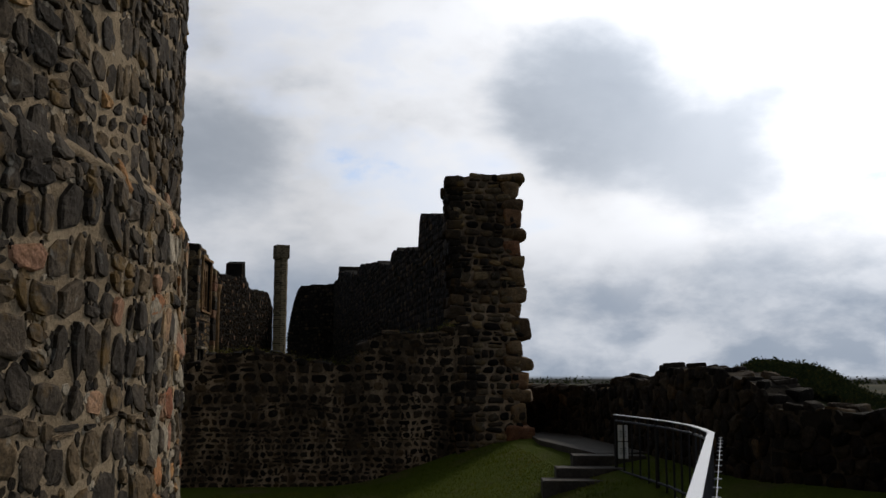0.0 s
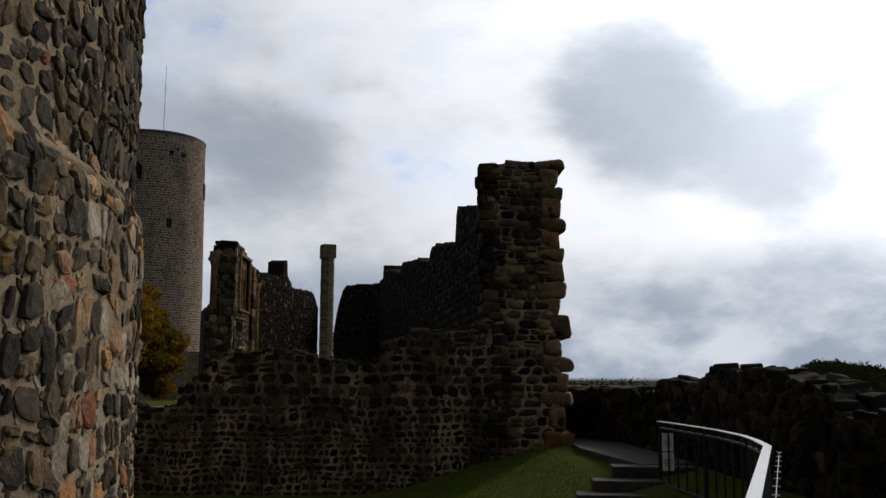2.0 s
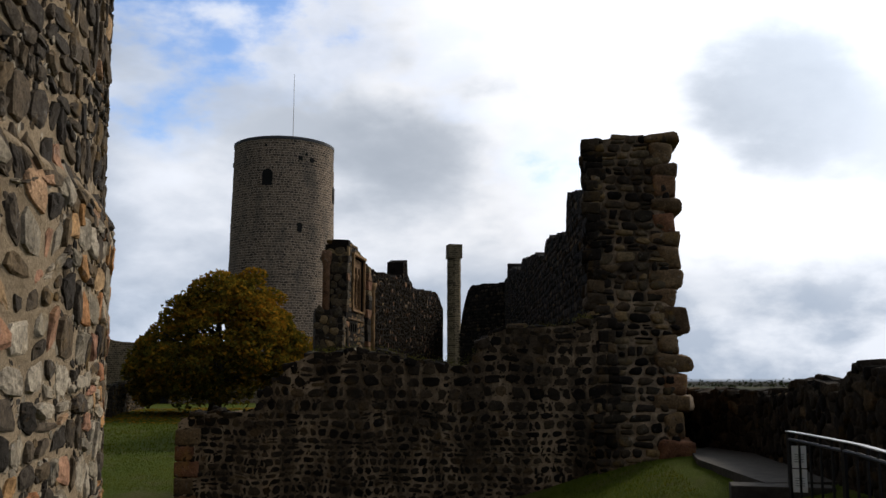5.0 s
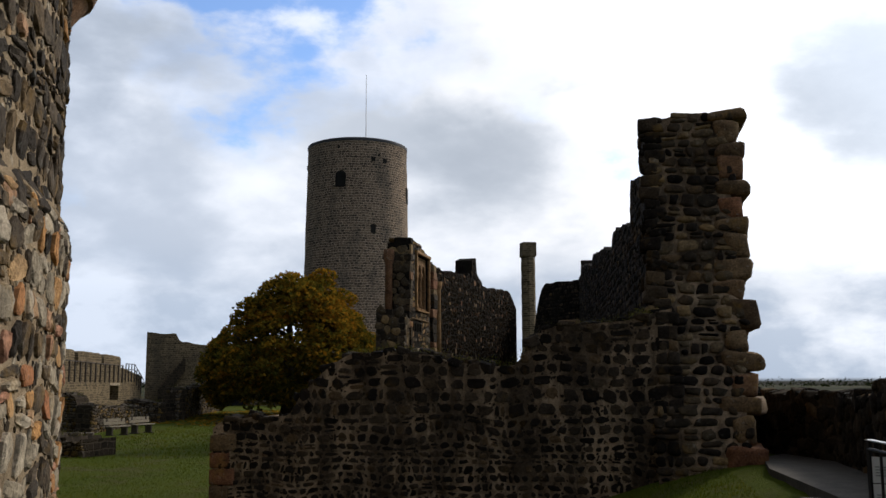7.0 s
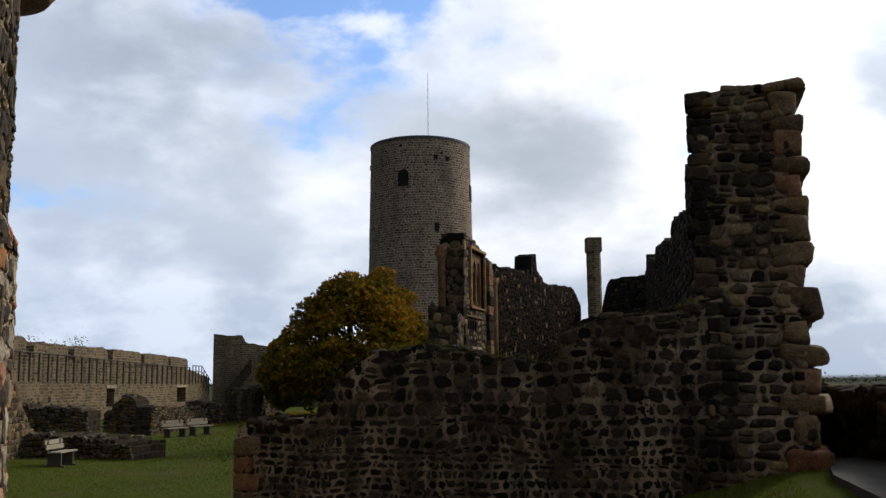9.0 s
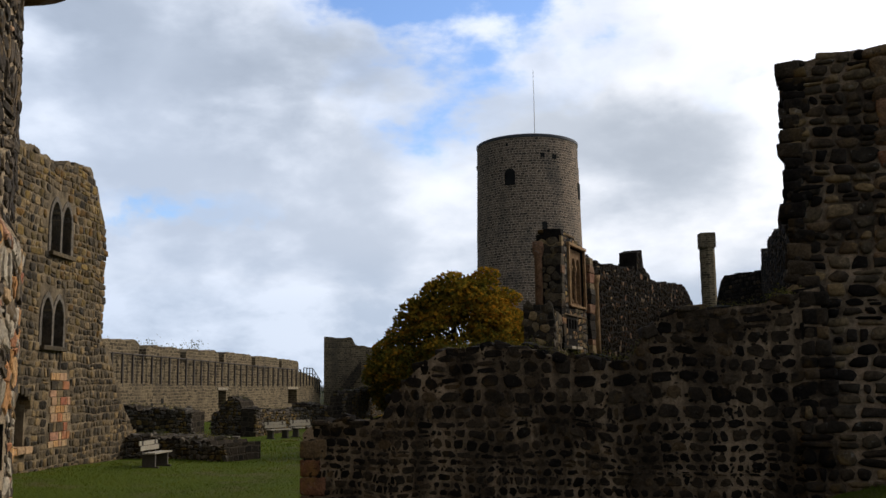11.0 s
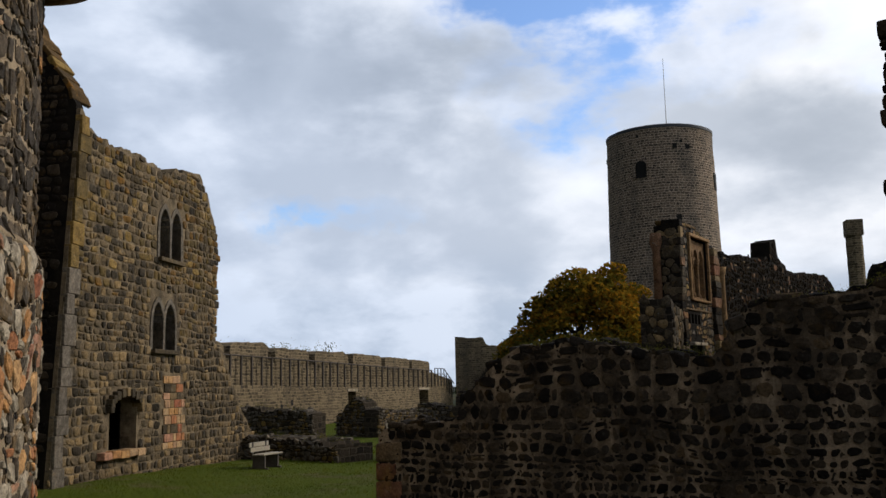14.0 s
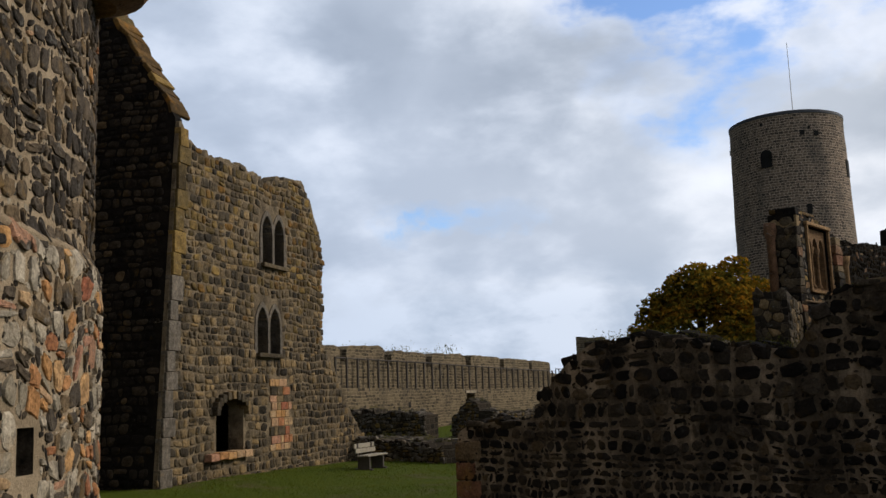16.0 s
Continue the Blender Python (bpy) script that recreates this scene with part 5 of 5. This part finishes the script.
def slab(name, outline, z, depth, mat, label, category, rough=0.012):
    bm = bmesh.new()
    top = [bm.verts.new((x, y, z)) for x, y in outline]
    f = bm.faces.new(top)
    got = bmesh.ops.extrude_face_region(bm, geom=[f])["geom"]
    for v in [g for g in got if isinstance(g, bmesh.types.BMVert)]:
        v.co.z = z - depth
    bmesh.ops.recalc_face_normals(bm, faces=bm.faces)
    return tagged(part(name, bm, mat), label, category, kind="structure")


slab("pavement", [(9.15, 21.0), (8.75, 19.75), (8.41, 18.6), (7.88, 14.72), (8.9, 14.72), (9.45, 17.3), (10.0, 19.9), (10.5, 22.5)], 0.38, 1.2, M_path, "raised worn stone path along the battlement", "path")
slab("pavement", [(7.95, 13.95), (7.1, 10.2), (6.15, 8.3), (2.5, 2.85), (-1.8, -3.6), (1.0, -6.3), (5.6, -3.4), (8.4, 1.6), (9.0, 5.6), (8.6, 8.2), (8.2, 10.2), (8.35, 12.4), (8.7, 13.95)], 0.04, 1.2, M_path, "stone walkway inside the battlement", "path")


def steps():
    root = tagged(new("stone_steps"), "short flight of worn stone steps beside the railing", "steps")
    for k, (x, y, z, w, dp) in enumerate(((8.0, 14.5, 0.37, 1.3, 0.5), (7.6, 14.1, 0.20, 1.5, 0.5), (7.2, 13.75, 0.04, 1.5, 0.55))):
        bm = bmesh.new()
        block(bm, x, y, z - 0.35, w, dp, 0.7, -20, 0.02, 0.015)
        part("step", bm, M_path, root)


steps()


def railing():
    root = tagged(new("railing"), "dark iron railing with a bright flat steel cap", "railing")
    line = [(7.87, 13.94), (7.74, 13.15), (7.58, 12.33), (7.38, 11.37), (7.02, 10.17), (6.65, 9.3), (6.26, 8.50)]
    back = [(6.26 - 0.555 * k, 8.50 - 0.831 * k) for k in (1.0, 2.5, 4.0, 6.0, 8.0, 10.0, 12.5)]
    bm = bmesh.new()
    pts = line + back
    rows = []
    for i, (x, y) in enumerate(pts):
        a, b = pts[max(i - 1, 0)], pts[min(i + 1, len(pts) - 1)]
        d = Vector((b[0] - a[0], b[1] - a[1], 0)).normalized()
        sd = Vector((-d.y, d.x, 0)) * 0.04
        c = Vector((x, y, 1.10))
        rows.append([bm.verts.new(c + sd + Vector((0, 0, 0.006))), bm.verts.new(c - sd + Vector((0, 0, 0.006))), bm.verts.new(c - sd - Vector((0, 0, 0.006))), bm.verts.new(c + sd - Vector((0, 0, 0.006)))])
    for r0, r1 in zip(rows, rows[1:]):
        for k in range(4):
            bm.faces.new((r0[k], r1[k], r1[(k + 1) % 4], r0[(k + 1) % 4]))
    bm.faces.new(rows[0])
    bm.faces.new(rows[-1][::-1])
    bmesh.ops.recalc_face_normals(bm, faces=bm.faces)
    part("cap_rail", bm, M_rail, root, "bright flat steel cap")
    whole = [Vector((x, y, 0)) for x, y in pts]
    for z in (1.0, 0.16):
        bm = bmesh.new()
        tube(bm, [p + Vector((0, 0, z)) for p in whole], [0.02] * len(whole), 6)
        part("lower_rail", bm, M_iron, root)
    # bright strip with short bars beside the near run, standing in for glints on the lower rail
    d = Vector((-0.555, -0.831, 0))
    side = Vector((0.831, -0.555, 0)) * 0.045
    w0 = Vector((6.28, 8.42, 1.05)) + side
    bm = bmesh.new()
    tube(bm, [w0, w0 + d * 7.0], [0.003, 0.003], 6)
    part("wire", bm, M_rail, root)
    for k in range(13):
        bm = bmesh.new()
        p = w0 + d * (0.53 * k)
        block(bm, p.x, p.y, p.z, 0.05, 0.008, 0.008, -34, 0.0)
        part("peg", bm, M_rail, root)
    acc = 0.0
    count = 0
    for a, b in zip(whole, whole[1:]):
        ln = (b - a).length
        s = acc
        while s < ln:
            p = a + (b - a) * (s / ln)
            thickp = 0.028 if count % 5 == 0 else 0.014
            bm = bmesh.new()
            block(bm, p.x, p.y, 0.56, thickp * 1.6, thickp * 1.6, 1.08, 20, 0.003)
            part("post" if count % 5 == 0 else "bar", bm, M_iron, root)
            count += 1
            s += 0.42
        acc = s - ln
    # two notices wired to the end
    for z, h in ((0.80, 0.27), (0.51, 0.28)):
        sign = new("notice")
        sign.parent = root
        bm = bmesh.new()
        block(bm, 7.862, 13.668, z, 0.17, 0.012, h, -24, 0.0)
        part("plate", bm, M_sign, sign, "white notice plate")
        for k in range(4):
            bm = bmesh.new()
            block(bm, 7.860, 13.664, z + 0.03 - 0.03 * k, 0.11, 0.016, 0.007, -24, 0.0)
            part("print_bar", bm, M_print, sign)


railing()


# ---- yard: bench, low ruins ----
def bench():
    root = tagged(new("park_bench"), "weathered wooden park bench on dark stands, standing on grass", "bench", group="benches in the yard")
    for k, (y, z, tilt) in enumerate(((0.0, 0.45, 0), (0.14, 0.45, 0), (0.28, 0.45, 0))):
        bm = bmesh.new()
        block(bm, 0, y - 0.2, z, 1.3, 0.125, 0.045, 0, 0.008)
        part("seat_board", bm, M_bench, root)
    for k in range(2):
        bm = bmesh.new()
        block(bm, 0, 0.20 + 0.05 * k, 0.60 + 0.15 * k, 1.3, 0.04, 0.14, 0, 0.008)
        part("back_board", bm, M_bench, root)
    for x in (-0.45, 0.45):
        bm = bmesh.new()
        block(bm, x, 0.0, 0.2, 0.09, 0.42, 0.42, 0, 0.01)
        block(bm, x, 0.24, 0.58, 0.08, 0.06, 0.50, 0, 0.01)
        block(bm, x, 0.0, 0.02, 0.10, 0.62, 0.06, 0, 0.01)
        part("stand", bm, M_bench_dark, root)
    return root


b = bench()
b.matrix_basis = pose(-9.85, 33.8, ground_z(-9.85, 33.8), 0, 0, 93)
for x, y, turn in ((-12.3, 51.2, 58), (-11.6, 52.9, 58)):
    copy_thing(b, pose(x, y, ground_z(x, y), 0, 0, turn))


def low_ruin(name, label, pts, tops, thick, seed):
    root = tagged(new(name), label, "ruin")
    for k, (a, b) in enumerate(zip(pts, pts[1:])):
        d = Vector((b[0] - a[0], b[1] - a[1], 0))
        ln = d.length
        top = ragged([(0, tops[k]), (ln, tops[k + 1])], 0.26, seed + k, 0.27)
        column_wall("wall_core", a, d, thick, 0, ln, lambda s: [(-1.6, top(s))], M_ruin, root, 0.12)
        cells = coursed_cells(0, ln, -1.0, max(tops) + 0.3, 0.25, 0.145, seed + k, 0.15, 0.8, (0.5, 0.9), loose=(0.72, 1.12))
        lay_stones(root, cells, line_surf(a, d), lambda s, z: z < top(s), 0.008, 0.06, M_house_stone, seed + 9 + k, soft=False, round_off=False, choose=lambda s, z, rng: rng.choice((M_house_stone, M_dressed, M_ochre_stone, M_dressed)))
        rng = random.Random(seed + k)
        back = Vector((-d.y, d.x, 0)).normalized()
        tufts = [tuple(Vector((*a, 0)) + d * rng.random() + back * rng.uniform(0.1, thick - 0.1)) for _ in range(int(ln * thick * 5))]
        leaf_bush("wall_growth", "dull dry grass growing on the broken wall top", [(x, y, top(((x - a[0]) * d.x + (y - a[1]) * d.y) / ln) + 0.02) for x, y, _ in tufts], 0.10, 26, M_weed, seed + k, "plant", "stuff")
        for _ in range(int(ln * 4)):
            s = rng.uniform(0.1, ln - 0.1)
            bm = bmesh.new()
            c = Vector((*a, 0)) + d.normalized() * s + back * rng.uniform(0.1, thick - 0.1) + Vector((0, 0, top(s)))
            block(bm, *c, rng.uniform(0.18, 0.42), rng.uniform(0.16, 0.36), rng.uniform(0.08, 0.17), rng.uniform(0, 180), 0.03, 0.05, rng.uniform(-12, 12))
            part("loose_stone", bm, M_dressed, root)


low_ruin("low_ruin", "knee-high ruined foundation wall across the yard", [(-13.4, 38.5), (-11.2, 37.9), (-8.9, 36.85)], [0.02, -0.03, -0.22], 1.7, 101)
low_ruin("ruin_wall", "low ruined cross wall by the ring wall", [(-20.5, 47.5), (-14.6, 46.3)], [1.0, 0.7], 1.0, 121)
low_ruin("ruin_stub", "jagged upright stump of ruined wall", [(-17.3, 54.5), (-16.0, 54.0), (-15.0, 53.5)], [0.2, 1.35, 0.7], 0.9, 141)
low_ruin("low_wall", "long low side wall of the yard", [(-14.2, 53.0), (-13.9, 61.0)], [0.6, 0.3], 0.8, 151)
low_ruin("ruin_stub", "broken wall stump beside the yard", [(-15.6, 62.5), (-13.4, 62.2)], [0.7, 0.65], 1.2, 161)
low_ruin("ruin_stub", "ruined wall end beside the gate", [(-13.5, 64.2), (-12.7, 64.0)], [1.4, 1.3], 1.0, 181)
low_ruin("low_wall", "rubble side wall leading to the gate passage", [(-12.7, 64.0), (-13.6, 80.0)], [1.2, 1.9], 0.9, 191)

# weeds on the front wall and pier
leaf_bush("wall_weeds", "tuft of green weeds growing on the wall top", [(6.98, 20.75, 2.92), (6.9, 20.8, 2.9)], 0.09, 160, M_weed, 91, "plant")
leaf_bush("wall_grass", "thin dry grass along the broken wall top", [(5.4 + 0.14 * k, 21.1 - 0.03 * k, 2.74 + 0.012 * k) for k in range(12)], 0.06, 40, M_weed, 92, "plant")

tops = [Vector((*FO, 0)) + Vector((*FD, 0)).normalized() * q + Vector((0.05, 0.18 + 0.3 * (k % 3), FRONT_TOP(q) + 0.05)) for k, q in enumerate(np.arange(1.5, 5.0, 0.06))]
leaf_bush("wall_grass", "dry grass and moss on the crest of the ruined wall", [tuple(p) for p in tops], 0.07, 24, M_weed, 93, "plant")

# grass blades over the yard and the bank below the wall
def grass():
    rng = random.Random(77)
    verts, faces = [], []
    areas = [((1.5, 8.2, 12.5, 20.2), 16000, 0.045), ((-12.5, 1.0, 25.0, 36.0), 20000, 0.042), ((-11.5, 0.5, 36.0, 62.0), 12000, 0.09)]
    for (x0, x1, y0, y1), count, h in areas:
        for _ in range(count):
            x, y = rng.uniform(x0, x1), rng.uniform(y0, y1)
            if y > 36.2 - 0.5 * (x + 8) and x < -8 and y < 40:
                continue
            if x > 7.4 - 0.0 * y and y > 13 and x > 7.0 + (y - 13) * 0.17:
                continue
            z = ground_z(x, y)
            a = rng.uniform(0, math.tau)
            hh, w = h * rng.uniform(0.5, 1.3), h * 0.18
            i = len(verts)
            verts += [(x - w * math.cos(a), y - w * math.sin(a), z - 0.01), (x + w * math.cos(a), y + w * math.sin(a), z - 0.01),
                      (x + rng.uniform(-0.6, 0.6) * hh, y + rng.uniform(-0.6, 0.6) * hh, z + hh)]
            faces.append((i, i + 1, i + 2))
    tagged(raw("grass", verts, faces, M_grass), "short mown grass blades", "grass", kind="stuff")


grass()

def fallen_leaves():
    rng = random.Random(78)
    verts, faces = [], []
    for _ in range(3800):
        a, r = rng.uniform(0, math.tau), 9.5 * rng.random() ** 0.6
        x, y = -6.7 + r * math.cos(a), 69.5 + r * math.sin(a) * 1.2
        z, q, i = ground_z(x, y) + 0.02, rng.uniform(0, 6.3), len(verts)
        for k in range(4):
            verts.append((x + 0.12 * math.cos(q + k * 1.57), y + 0.12 * math.sin(q + k * 1.57), z + rng.uniform(0, 0.06)))
        faces.append((i, i + 1, i + 2, i + 3))
    tagged(raw("fallen_leaves", verts, faces, M_leaf), "rusty fallen leaves under the tree", "leaves", kind="stuff")


fallen_leaves()

# ---- stones of the near tower, each one laid in mortar ----
def tower_choice(u, z, rng):
    a = math.degrees(u / TR)
    if a > -14 and z < 3.1:
        p = rng.random()
        if p < 0.24:
            return M_warm_stone
        if p < 0.64:
            return M_pale_stone
    elif rng.random() < 0.03:
        return M_warm_stone
    return M_tower_stone


def tower_local(u, z):
    p, nn = tower_surf(u, z)
    return p - TC, nn


low = tuple(radians(a) * TR for a in (-14, 58))
UPPER = coursed_cells(radians(-36) * TR, low[1], 3.1, 8.6, 0.235, 0.22, 1, 0.14, 0.75, (0.6, 1.0), loose=(0.76, 1.12))
LOWER = coursed_cells(radians(-36) * TR, low[0], -0.9, 3.1, 0.25, 0.23, 6, 0.16, 0.75, (0.6, 1.0), loose=(0.76, 1.12))
PATCHED = coursed_cells(*low, -0.9, 3.1, 0.27, 0.25, 7, 0.22, 0.75, (0.45, 0.95), loose=(0.76, 1.12))
cells = LOWER + PATCHED + UPPER
lay_stones(tower, cells, tower_local, lambda u, z: not (25.2 < math.degrees(u / TR) < 28.8 and 0.88 < z < 1.5), 0.0115, 0.024, M_tower_stone, 2, round_off=False, near=lambda u, z: -0.2 < z < 5.5 and u < 4.0, count=300, choose=tower_choice, soft=False,
           chips=(radians(-36) * TR, radians(58) * TR, -0.9, 8.6, 15000, 0.046, [M_tower_stone, M_tower_stone, M_dark_stone, M_pale_stone]))

# lip of old render where the thicker foot of the tower ends
verts, faces = [], []
n = 500
for k in range(n + 1):
    u = radians(-36 + 94 * k / n) * TR
    wob, fat = 0.05 * noise.noise(Vector((u * 1.3, 2, 7))), 0.035 + 0.03 * noise.noise(Vector((u * 5.0, 4, 1)))
    for dz, out in ((-0.05, 0.0), (-0.02, fat), (0.025, fat * 0.9), (0.07, 0.0)):
        p, nn = tower_local(u, 3.13 + wob + dz)
        verts.append(p + nn * out)
    if k:
        i = 4 * (k - 1)
        faces += [(i + q, i + 4 + q, i + 5 + q, i + 1 + q) for q in range(3)]
raw("mortar_lip", verts, faces, M_mortar, tower, smooth=True)
